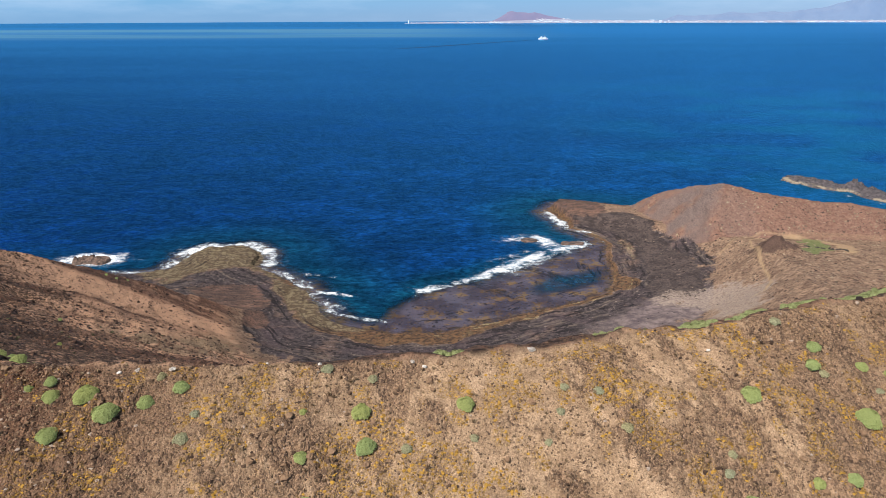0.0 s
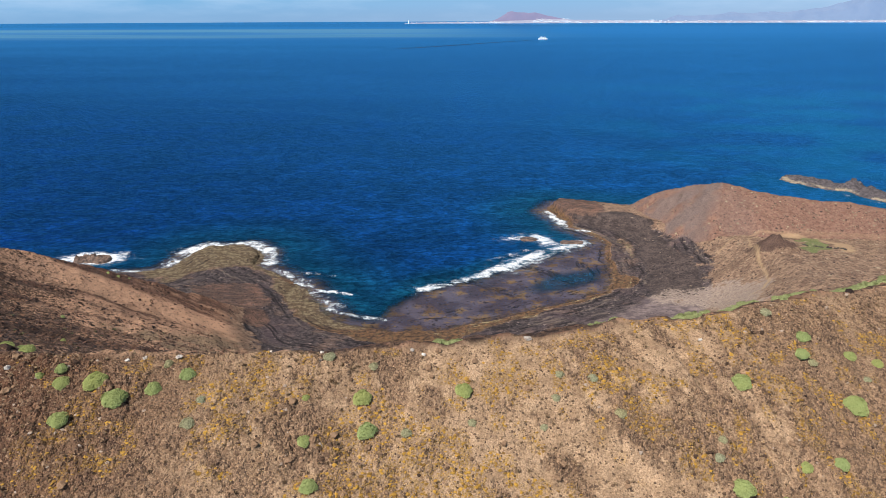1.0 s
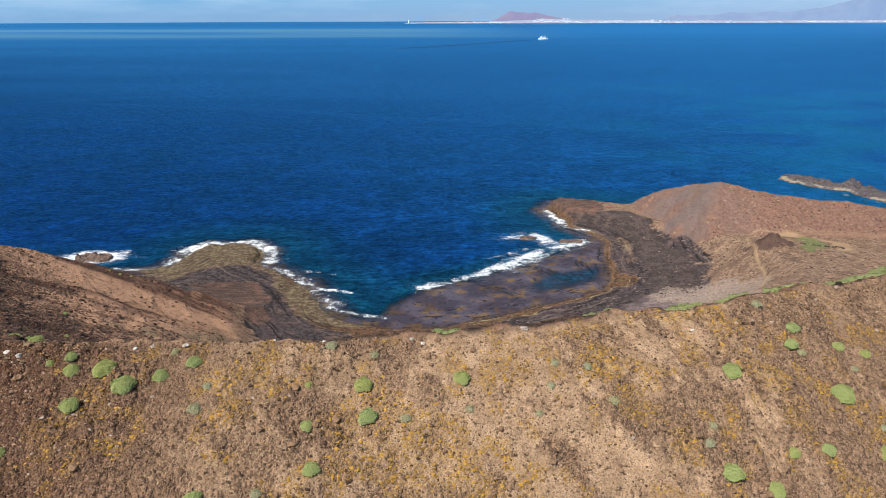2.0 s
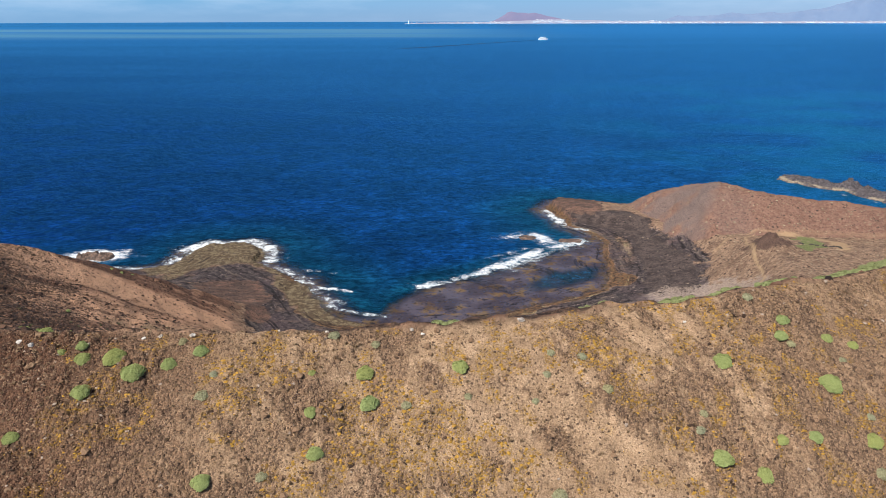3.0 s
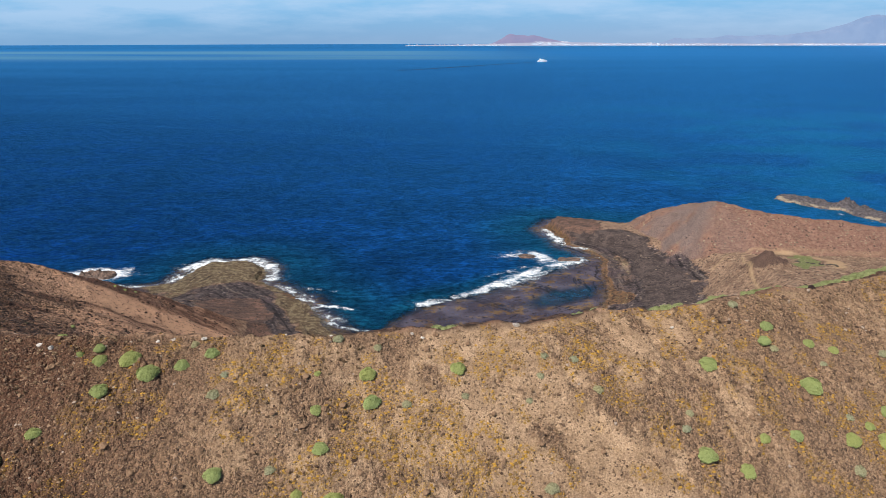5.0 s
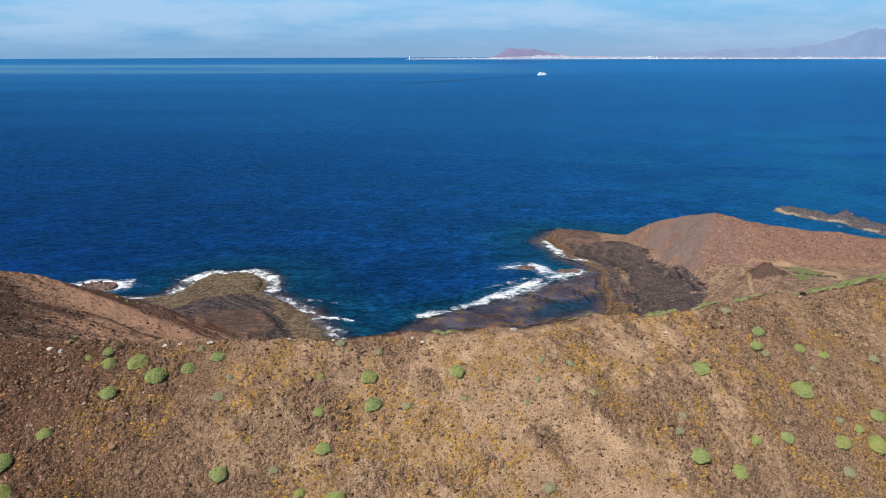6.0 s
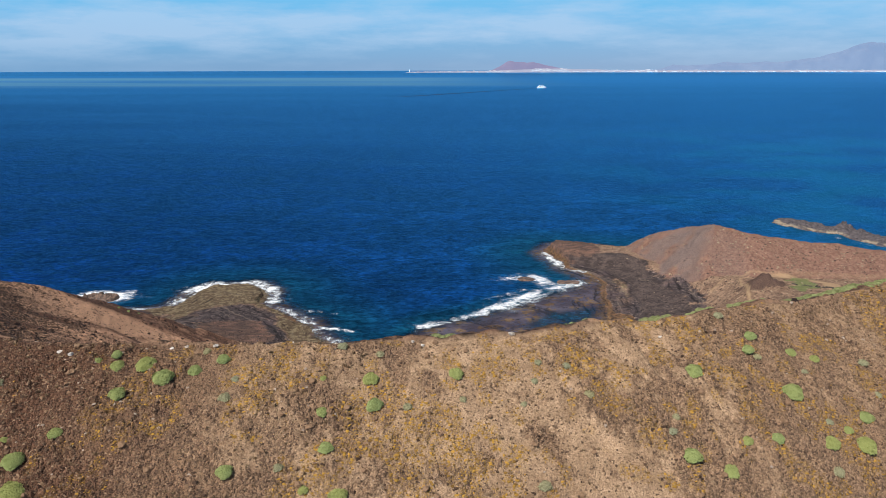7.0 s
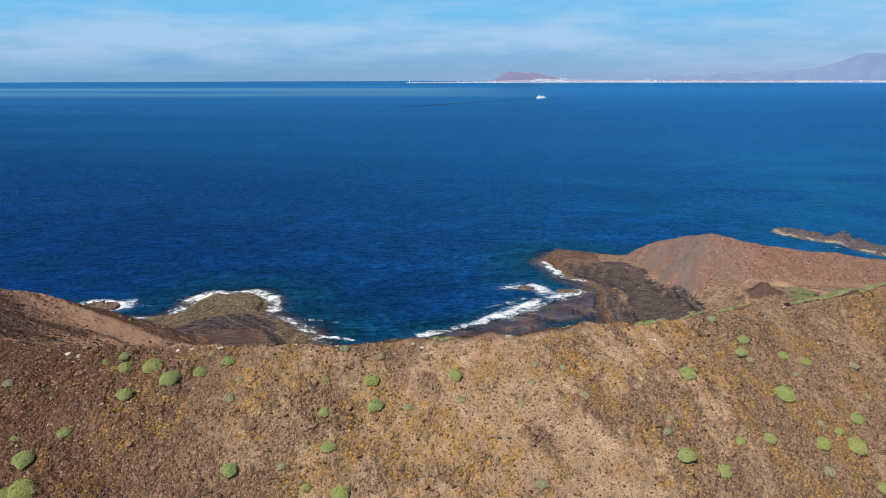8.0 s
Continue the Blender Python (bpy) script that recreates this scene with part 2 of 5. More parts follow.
def ground_material():
    M = Mat("volcanic_ground")
    big, mid, small = M.noise(0.06, 5), M.noise(0.5, 6, 0.62), M.noise(2.6, 6, 0.65)
    grit = M.noise(9, 4, 0.7)
    rubble = M.noise(0.9, 7, 0.72)
    blotch = M.noise(0.16, 5, 0.6)
    # clods: domed cells about a hand's length to half a metre across
    cells = []
    for size in (3.2, 7.5):
        v = M.n.new("ShaderNodeTexVoronoi")
        v.inputs["Scale"].default_value, v.inputs["Randomness"].default_value = size, 1.0
        w = M.n.new("ShaderNodeVectorMath")
        w.operation = "ADD"
        wob = M.n.new("ShaderNodeTexNoise")
        wob.inputs["Scale"].default_value, wob.inputs["Detail"].default_value = size, 3
        M.l.new(M.co, wob.inputs["Vector"])
        sc = M.n.new("ShaderNodeVectorMath")
        sc.operation = "SCALE"
        sc.inputs["Scale"].default_value = 0.5 / size
        M.l.new(wob.outputs["Color"], sc.inputs[0])
        M.l.new(M.co, w.inputs[0])
        M.l.new(sc.outputs["Vector"], w.inputs[1])
        M.l.new(w.outputs["Vector"], v.inputs["Vector"])
        sep = M.n.new("ShaderNodeSeparateColor")
        M.l.new(v.outputs["Color"], sep.inputs["Color"])
        cells.append((v.outputs["Distance"], sep.outputs["Red"], sep.outputs["Green"]))
    spots = []
    for size in (0.42, 0.95):
        v = M.n.new("ShaderNodeTexVoronoi")
        v.inputs["Scale"].default_value = size
        M.l.new(M.co, v.inputs["Vector"])
        sep = M.n.new("ShaderNodeSeparateColor")
        M.l.new(v.outputs["Color"], sep.inputs["Color"])
        spots.append((M.ramp(M.math("ADD", v.outputs["Distance"], M.math("MULTIPLY", small, 0.22)), 0.46, 0.36), sep.outputs["Red"], sep.outputs["Green"]))

    def stony(base, dark, light, few=0.5, sizes=(0, 1)):
        """Single stones strewn over a surface, some dark, some pale."""
        for mask, tone, lot in [spots[i] for i in sizes]:
            base = M.mix(M.math("MULTIPLY", mask, M.ramp(M.math("ADD", lot, M.math("MULTIPLY", M.math("SUBTRACT", big, 0.5), 0.8)), few - 0.06, few + 0.06)), base, M.mix(M.ramp(tone, 0.35, 1.0), dark, light))
        return base

    def border(name):
        """A mask with a ragged edge."""
        return M.ramp(M.math("ADD", M.attr(name), M.math("MULTIPLY", M.math("SUBTRACT", M.math("ADD", M.math("MULTIPLY", blotch, 0.45), M.math("ADD", M.math("MULTIPLY", mid, 0.25), M.math("MULTIPLY", rubble, 0.3))), 0.5), 2.6)), 0.36, 0.64)

    # near flank: pale dust, brown earth, darker clods
    dusty = M.attr("dusty")
    fine = M.noise(1.3, 8, 0.70)
    dust = M.mix(M.ramp(mid, 0.3, 0.7), (0.34, 0.224, 0.136), (0.55, 0.383, 0.245))
    earth = M.mix(M.ramp(M.noise(0.30, 7, 0.66), 0.36, 0.64), (0.215, 0.136, 0.085), (0.42, 0.272, 0.164))
    clod = M.mix(cells[0][1], (0.095, 0.058, 0.040), (0.39, 0.246, 0.152))
    pebble = M.mix(cells[1][1], (0.060, 0.036, 0.025), (0.40, 0.26, 0.165))
    near = M.mix(M.ramp(M.math("ADD", fine, M.math("MULTIPLY", M.math("SUBTRACT", cells[0][2], dusty), 0.22)), 0.46, 0.60), earth, clod)
    near = M.mix(M.math("MULTIPLY", M.ramp(M.math("ADD", cells[1][2], M.math("MULTIPLY", mid, 0.5)), 0.78, 0.66), 0.7), near, pebble)
    drift = M.math("ADD", dusty, M.math("MULTIPLY", M.math("SUBTRACT", M.math("ADD", M.math("MULTIPLY", fine, 0.6), M.math("MULTIPLY", small, 0.4)), 0.5), 2.6))
    near = M.mix(M.math("MULTIPLY", M.ramp(drift, 0.25, 1.0), 0.85), near, dust)
    near = M.mix(M.math("MULTIPLY", M.ramp(M.noise(0.8, 8, 0.76), 0.57, 0.63), 0.62), near, M.mix(cells[1][1], (0.075, 0.046, 0.031), (0.23, 0.142, 0.086)))
    near = M.mix(M.attr("dark_soil"), near, M.mix(1.0, near, (0.50, 0.39, 0.365), "MULTIPLY"))
    gold = M.math("MULTIPLY", M.math("MULTIPLY", M.attr("ochre"), 0.6), M.ramp(M.math("ADD", cells[1][2], M.math("MULTIPLY", small, 0.6)), 0.75, 0.95))
    near = M.mix(gold, near, M.mix(cells[1][1], (0.24, 0.135, 0.03), (0.46, 0.28, 0.06)))
    near = M.mix(M.ramp(grit, 0.35, 0.65), M.mix(1.0, near, (0.54, 0.50, 0.47), "MULTIPLY"), near)
    # inner wall: rust streaks that run down the slope, darker rubble
    streak = M.attr("streak")
    rust = M.mix(M.ramp(streak, 0.0, 0.95), (0.185, 0.092, 0.060), (0.62, 0.365, 0.228))
    rust = M.mix(M.ramp(M.math("SUBTRACT", rubble, M.math("MULTIPLY", M.math("SUBTRACT", streak, 0.5), 0.20)), 0.57, 0.66), rust, (0.07, 0.038, 0.028))
    rust = M.mix(M.math("MULTIPLY", M.attr("brown"), M.ramp(M.noise(0.25, 6, 0.7), 0.35, 0.6)), rust, M.mix(M.ramp(small, 0.35, 0.65), (0.070, 0.036, 0.026), (0.19, 0.100, 0.066)))
    rust = M.mix(M.math("MULTIPLY", M.attr("grassy"), M.ramp(M.noise(0.12, 6, 0.68), 0.34, 0.58)), rust, M.mix(M.ramp(small, 0.35, 0.65), (0.200, 0.132, 0.082), (0.44, 0.300, 0.185)))
    rust = M.mix(M.ramp(small, 0.52, 0.72), rust, M.mix(1.0, rust, (0.6, 0.56, 0.54), "MULTIPLY"))
    rust = M.mix(M.ramp(M.math("ADD", M.math("MULTIPLY", M.attr("rubbly"), 0.8), M.math("MULTIPLY", M.math("SUBTRACT", rubble, 0.5), 3.2)), 0.25, 0.95), rust, M.mix(M.ramp(small, 0.35, 0.65), (0.026, 0.016, 0.012), (0.135, 0.080, 0.052)))
    rust = stony(rust, (0.034, 0.019, 0.014), (0.25, 0.145, 0.092), 0.68)
    # black shingle beach
    black = M.mix(M.ramp(mid, 0.35, 0.7), (0.028, 0.022, 0.023), (0.115, 0.086, 0.084))
    black = M.mix(M.ramp(M.noise(0.07, 5, 0.62), 0.53, 0.66), black, M.mix(M.ramp(mid, 0.35, 0.65), (0.085, 0.054, 0.044), (0.21, 0.138, 0.108)))
    black = M.mix(M.ramp(small, 0.56, 0.78), black, (0.17, 0.135, 0.13))
    black = stony(black, (0.016, 0.012, 0.012), (0.26, 0.20, 0.175), 0.62)
    # reef flats with rusty weed and pale ledges
    weed = M.mix(M.ramp(mid, 0.35, 0.65), (0.055, 0.034, 0.023), (0.21, 0.112, 0.055))
    weed = M.mix(M.ramp(M.noise(0.30, 6, 0.66), 0.50, 0.66), weed, M.mix(M.ramp(small, 0.35, 0.65), (0.060, 0.042, 0.026), (0.21, 0.135, 0.070)))
    crust = M.mix(M.ramp(M.noise(0.35, 8, 0.74), 0.47, 0.57), M.mix(M.ramp(small, 0.35, 0.65), (0.062, 0.042, 0.028), (0.150, 0.100, 0.060)), M.mix(M.ramp(small, 0.35, 0.65), (0.125, 0.094, 0.056), (0.33, 0.255, 0.150)))
    weed = M.mix(border("olive"), weed, crust)
    lines = M.n.new("ShaderNodeCombineXYZ")
    pos = M.n.new("ShaderNodeSeparateXYZ")
    M.l.new(M.co, pos.inputs[0])
    M.put(lines.inputs[0], M.math("ADD", M.math("MULTIPLY", M.attr("shore"), 0.36), M.math("MULTIPLY", mid, 1.1)))
    M.put(lines.inputs[1], M.math("MULTIPLY", M.math("ADD", pos.outputs[0], pos.outputs[1]), 0.035))
    ledges = M.noise(1.0, 5, 0.6, lines.outputs[0])
    bed = M.mix(M.ramp(M.noise(0.09, 6, 0.66), 0.50, 0.60), (0.205, 0.155, 0.180), (0.40, 0.225, 0.095))
    bed = M.mix(M.ramp(M.noise(0.05, 5, 0.6), 0.42, 0.60), M.mix(1.0, bed, (0.55, 0.50, 0.52), "MULTIPLY"), bed)
    bed = M.mix(M.ramp(M.noise(0.3, 6, 0.7), 0.54, 0.64), bed, (0.050, 0.036, 0.042))
    weed = M.mix(M.math("MULTIPLY", M.ramp(M.math("ADD", M.attr("shore"), M.math("MULTIPLY", M.math("SUBTRACT", blotch, 0.5), 22.0)), 1.5, -6.0), 0.9), weed, bed)
    weed = M.mix(M.math("MULTIPLY", M.ramp(ledges, 0.44, 0.36), 0.8), weed, (0.020, 0.014, 0.013))
    black = M.mix(M.math("MULTIPLY", M.ramp(M.noise(0.045, 4, 0.6), 0.48, 0.62), 0.45), black, M.mix(small, (0.050, 0.033, 0.038), (0.145, 0.100, 0.108)))
    black = M.mix(M.math("MULTIPLY", M.ramp(ledges, 0.47, 0.40), 0.85), black, (0.013, 0.010, 0.011))
    black = M.mix(M.math("MULTIPLY", M.ramp(ledges, 0.57, 0.63), 0.6), black, (0.21, 0.16, 0.12))
    slabs = M.mix(M.ramp(M.noise(0.16, 6, 0.66, None, (0.6, 1.5, 1)), 0.40, 0.62), M.mix(M.ramp(small, 0.35, 0.65), (0.052, 0.034, 0.030), (0.125, 0.082, 0.066)), M.mix(M.ramp(small, 0.35, 0.65), (0.115, 0.062, 0.046), (0.27, 0.155, 0.110)))
    slabs = M.mix(M.ramp(rubble, 0.54, 0.62), slabs, (0.026, 0.019, 0.018))
    black = M.mix(border("slab"), black, slabs)
    black = M.mix(border("boulders"), black, M.mix(M.ramp(M.math("ADD", M.math("MULTIPLY", rubble, 0.6), M.math("MULTIPLY", blotch, 0.4)), 0.40, 0.58), M.mix(small, (0.050, 0.036, 0.034), (0.175, 0.128, 0.112)), M.mix(small, (0.012, 0.009, 0.009), (0.062, 0.046, 0.044))))
    black = M.mix(M.attr("ash"), black, M.mix(M.ramp(M.noise(0.2, 6, 0.65), 0.35, 0.65), (0.115, 0.086, 0.090), (0.27, 0.205, 0.190)))
    weed = M.mix(M.math("MULTIPLY", M.math("MULTIPLY", M.ramp(ledges, 0.55, 0.63), M.attr("ledge")), M.ramp(rubble, 0.40, 0.55)), weed, (0.40, 0.33, 0.18))
    # red hill
    red = M.mix(M.ramp(mid, 0.3, 0.7), (0.175, 0.090, 0.065), (0.285, 0.163, 0.118))
    red = M.mix(M.ramp(rubble, 0.50, 0.64), red, (0.115, 0.068, 0.054))
    red = stony(red, (0.060, 0.040, 0.034), (0.36, 0.29, 0.19), 0.70)
    red = M.mix(M.attr("cliff"), red, M.mix(M.ramp(small, 0.35, 0.65), (0.070, 0.048, 0.044), (0.27, 0.195, 0.170)))
    # plateau
    plain = M.mix(M.ramp(mid, 0.35, 0.65), (0.180, 0.110, 0.074), (0.38, 0.250, 0.168))
    plain = M.mix(M.math("MULTIPLY", M.ramp(blotch, 0.46, 0.62), 0.6), plain, (0.135, 0.080, 0.056))
    plain = M.mix(M.ramp(rubble, 0.52, 0.63), plain, (0.075, 0.046, 0.034))
    plain = stony(plain, (0.034, 0.022, 0.018), (0.36, 0.26, 0.18), 0.58)
    plain = M.mix(M.ramp(M.math("ADD", M.attr("crag"), M.math("MULTIPLY", M.math("SUBTRACT", rubble, 0.5), 1.2)), 0.60, 0.92), plain, M.mix(M.ramp(small, 0.35, 0.65), (0.045, 0.029, 0.025), (0.16, 0.096, 0.072)))

    c = plain
    for name, layer in (("wall", rust), ("hill", red), ("black", black), ("reef", weed), ("near", near)):
        if name == "near":
            c = M.mix(M.math("MULTIPLY", border("gravel"), 0.8), c, M.mix(M.ramp(rubble, 0.35, 0.65), (0.21, 0.155, 0.130), (0.43, 0.335, 0.27)))
        c = M.mix(M.attr(name) if name in ("near", "wall") else border(name), c, layer)
    c = M.mix(border("green"), c, M.mix(M.ramp(small, 0.4, 0.6), (0.115, 0.130, 0.048), (0.205, 0.215, 0.09)))
    c = M.mix(M.attr("sand"), c, M.mix(mid, (0.36, 0.235, 0.135), (0.46, 0.32, 0.19)))
    M.set(Base_Color=c, Roughness=0.93)
    M.b.inputs["Specular IOR Level"].default_value = 0.2
    M.b.inputs["Diffuse Roughness"].default_value = 1.0
    dome = M.math("ADD", M.math("MULTIPLY", cells[0][0], -0.8), M.math("MULTIPLY", cells[1][0], -0.5))
    M.bump(M.math("ADD", M.math("ADD", M.math("ADD", M.math("MULTIPLY", small, 0.6), M.math("MULTIPLY", rubble, M.math("SUBTRACT", 2.2, M.math("MULTIPLY", M.attr("near"), 2.2)))), M.math("MULTIPLY", grit, 0.2)), M.math("MULTIPLY", dome, M.math("SUBTRACT", 0.85, M.math("MULTIPLY", dusty, 0.6)))), 1.0, 0.6)
    return M.m


def sea_material():
    M = Mat("sea_water")
    at = M.n.new("ShaderNodeAttribute")
    at.attribute_name = "plan"
    plan = at.outputs["Vector"]
    depth, foam = M.attr("depth"), M.attr("foam")
    broad = M.noise(1.6, 4, 0.55, plan, (0.5, 1.6, 1))
    slick = M.noise(0.9, 5, 0.6, plan, (0.16, 1.3, 1))
    deep = M.mix(M.ramp(broad, 0.35, 0.65), (0.0013, 0.0195, 0.091), (0.0019, 0.0270, 0.110))
    here = M.n.new("ShaderNodeSeparateXYZ")
    M.l.new(plan, here.inputs[0])
    teal = (0.0026, 0.036, 0.064)
    c = M.mix(M.ramp(depth, 8.6, 1.5), deep, teal)
    # light and shade on wavelets of several lengths, painted into the water's colour
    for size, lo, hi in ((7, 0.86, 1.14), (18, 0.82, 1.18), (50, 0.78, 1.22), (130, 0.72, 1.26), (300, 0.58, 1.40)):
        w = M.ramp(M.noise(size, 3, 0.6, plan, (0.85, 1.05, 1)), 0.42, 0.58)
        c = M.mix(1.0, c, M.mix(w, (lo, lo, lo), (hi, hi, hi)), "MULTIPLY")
    # tone painted into the water: darker to the west, lighter to the east
    c = M.mix(1.0, c, M.mix(M.ramp(M.math("SUBTRACT", here.outputs[0], M.math("MULTIPLY", here.outputs[1], 0.25)), -0.55, 0.45), (0.38, 0.40, 0.58), (1.42, 1.46, 1.18)), "MULTIPLY")
    # pale sand banks under the strait
    bank = M.math("MULTIPLY", M.ramp(M.noise(4.5, 5, 0.6, plan, (1.0, 1.3, 1)), 0.46, 0.58), M.math("MULTIPLY", M.ramp(here.outputs[0], 0.05, 0.5), M.ramp(here.outputs[1], 2.0, 1.0)))
    c = M.mix(M.math("MULTIPLY", bank, 0.5), c, (0.003, 0.090, 0.145))
    ripple = M.noise(0.22, 5, 0.65, None, (0.8, 1.2, 1))
    chop = M.noise(0.7, 4, 0.65, None, (0.8, 1.2, 1))
    nb = M.n.new("ShaderNodeBump")
    nb.inputs["Strength"].default_value, nb.inputs["Distance"].default_value = 0.9, 1.8
    M.l.new(M.math("ADD", M.math("MULTIPLY", ripple, 0.8), M.math("MULTIPLY", chop, 0.25)), nb.inputs["Height"])
    body, gloss, fres = M.n.new("ShaderNodeBsdfDiffuse"), M.n.new("ShaderNodeBsdfGlossy"), M.n.new("ShaderNodeFresnel")
    fres.inputs["IOR"].default_value = 1.33
    gloss.inputs["Roughness"].default_value = 0.33
    # painted sheen: reflections tinted blue, paler and stronger in one far band
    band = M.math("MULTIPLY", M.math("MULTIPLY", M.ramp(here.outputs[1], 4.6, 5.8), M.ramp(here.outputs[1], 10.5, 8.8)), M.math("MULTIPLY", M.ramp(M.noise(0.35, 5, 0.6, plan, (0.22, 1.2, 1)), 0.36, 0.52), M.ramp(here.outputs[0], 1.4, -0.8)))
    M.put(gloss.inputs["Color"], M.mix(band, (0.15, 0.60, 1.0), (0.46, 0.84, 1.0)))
    flat_up = M.n.new("ShaderNodeCombineXYZ")
    flat_up.inputs[2].default_value = 1.0
    M.l.new(flat_up.outputs[0], nb.inputs["Normal"])
    for node in (body, fres):
        M.l.new(nb.outputs["Normal"], node.inputs["Normal"])
    M.put(body.inputs["Color"], c)
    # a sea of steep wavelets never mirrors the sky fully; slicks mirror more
    # sky sheen painted in: the reflected share rises out to sea and eastward
    far_sheen = M.ramp(M.math("SQRT", M.math("MAXIMUM", M.math("ADD", here.outputs[1], M.math("MULTIPLY", here.outputs[0], 1.0)), 0.0)), 0.35, 2.0)
    most = M.math("ADD", M.math("ADD", 0.24, M.math("MULTIPLY", far_sheen, 0.66)), M.math("MULTIPLY", M.math("MULTIPLY", M.ramp(slick, 0.48, 0.60), 0.24), far_sheen))
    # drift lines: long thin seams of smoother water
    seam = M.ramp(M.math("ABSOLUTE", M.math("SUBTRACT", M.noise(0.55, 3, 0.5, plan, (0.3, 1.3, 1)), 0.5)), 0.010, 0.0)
    most = M.math("ADD", most, M.math("MULTIPLY", M.math("MULTIPLY", seam, far_sheen), 0.35))
    # glints on the wave faces, put in as noise in the reflected share
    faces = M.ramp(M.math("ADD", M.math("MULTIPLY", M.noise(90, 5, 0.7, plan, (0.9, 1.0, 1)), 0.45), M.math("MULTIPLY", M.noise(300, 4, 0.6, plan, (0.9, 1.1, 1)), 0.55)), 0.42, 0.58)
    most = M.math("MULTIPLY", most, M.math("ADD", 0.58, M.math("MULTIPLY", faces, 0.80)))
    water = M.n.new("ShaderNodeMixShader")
    # reflected sky forced up with distance, then cut back beyond 10 km
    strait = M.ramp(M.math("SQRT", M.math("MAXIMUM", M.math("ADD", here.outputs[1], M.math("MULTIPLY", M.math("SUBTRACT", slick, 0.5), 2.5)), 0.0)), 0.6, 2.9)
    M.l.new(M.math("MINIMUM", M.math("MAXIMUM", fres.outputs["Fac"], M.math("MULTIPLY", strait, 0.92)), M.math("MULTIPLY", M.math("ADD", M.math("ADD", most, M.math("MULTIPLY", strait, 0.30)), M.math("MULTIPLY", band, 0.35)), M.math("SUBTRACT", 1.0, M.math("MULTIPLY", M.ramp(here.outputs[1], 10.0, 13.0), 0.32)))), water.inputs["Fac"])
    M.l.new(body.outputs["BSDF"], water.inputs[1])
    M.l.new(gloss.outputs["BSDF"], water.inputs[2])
    # shallow water lets the reef through
    clear = M.n.new("ShaderNodeBsdfTransparent")
    clear.inputs["Color"].default_value = (0.80, 0.84, 0.90, 1)
    shallow = M.n.new("ShaderNodeMixShader")
    M.l.new(M.math("MULTIPLY", M.ramp(depth, 2.6, 0.3), 0.88), shallow.inputs["Fac"])
    M.l.new(water.outputs["Shader"], shallow.inputs[1])
    M.l.new(clear.outputs["BSDF"], shallow.inputs[2])
    # foam, torn by two sizes of noise
    white = M.n.new("ShaderNodeBsdfDiffuse")
    white.inputs["Color"].default_value = (0.82, 0.85, 0.87, 1)
    torn = M.math("ADD", M.math("MULTIPLY", M.noise(0.30, 6, 0.70), 0.55), M.math("MULTIPLY", M.noise(1.3, 4, 0.65), 0.45))
    f = M.ramp(M.math("ADD", foam, M.math("MULTIPLY", M.math("SUBTRACT", torn, 0.5), 3.4)), 0.30, 1.15)
    f = M.math("MULTIPLY", f, M.ramp(foam, 0.02, 0.15))
    top = M.n.new("ShaderNodeMixShader")
    M.l.new(f, top.inputs["Fac"])
    M.l.new(shallow.outputs["Shader"], top.inputs[1])
    M.l.new(white.outputs["BSDF"], top.inputs[2])
    M.l.new(top.outputs["Shader"], M.out.inputs["Surface"])
    return M.m


def plain(name, color, rough=0.8, glow=0.0, metal=0.0):
    M = Mat(name).set(Base_Color=color, Roughness=rough, Metallic=metal)
    if glow:
        M.put(M.b.inputs["Emission Color"], color)
        M.b.inputs["Emission Strength"].default_value = glow
    return M.m


# ---------- the ground ----------
def spaced(*runs):
    """Coordinates from runs of (start, end, spacing)."""
    return np.unique(np.concatenate([np.arange(a, b, s) for a, b, s in runs]).round(4))


def gullies(x, y):
    """Shallow runnels washed down the flank, 0 to 1."""
    n = fbm(x + 0.30 * y + 2.5 * fbm(x, y, 9, 2, 45), y * 0.16, 5.5, 3, 44, 0.55)
    return step(0.16, 0.0, np.abs(n - 0.05)) * step(0.42, 0.55, vnoise(x / 13, y / 13, 46))


def dust_share(x, y):
    """Where pale dust lies over the flank, 0 to 1: more of it to the east, in drifts and runnels."""
    lie = 0.5 + 0.5 * fbm(x + 0.2 * y, y * 0.85, 3.6, 5, 97, 0.75)
    east = step(-32, -4, x + 14 * fbm(x, y, 12, 3, 96)) * (1 - 0.62 * step(14, 36, x + 8 * fbm(x, y, 10, 3, 99)))
    return np.clip(step(0.46 - 0.16 * east, 0.76 - 0.16 * east, lie) * (0.22 + 0.78 * east) + 0.22 * gullies(x, y) * (0.3 + 0.7 * east), 0, 1)


def stoniness(x, y):
    """Where clods and stones lie thick on the flank."""
    return (1 - 0.85 * dust_share(x, y)) * step(0.36, 0.60, vnoise(x / 2.3, y / 2.3, 34) * 0.55 + vnoise(x / 7, y / 7, 36) * 0.45 + 0.12 * step(0, -30, x))


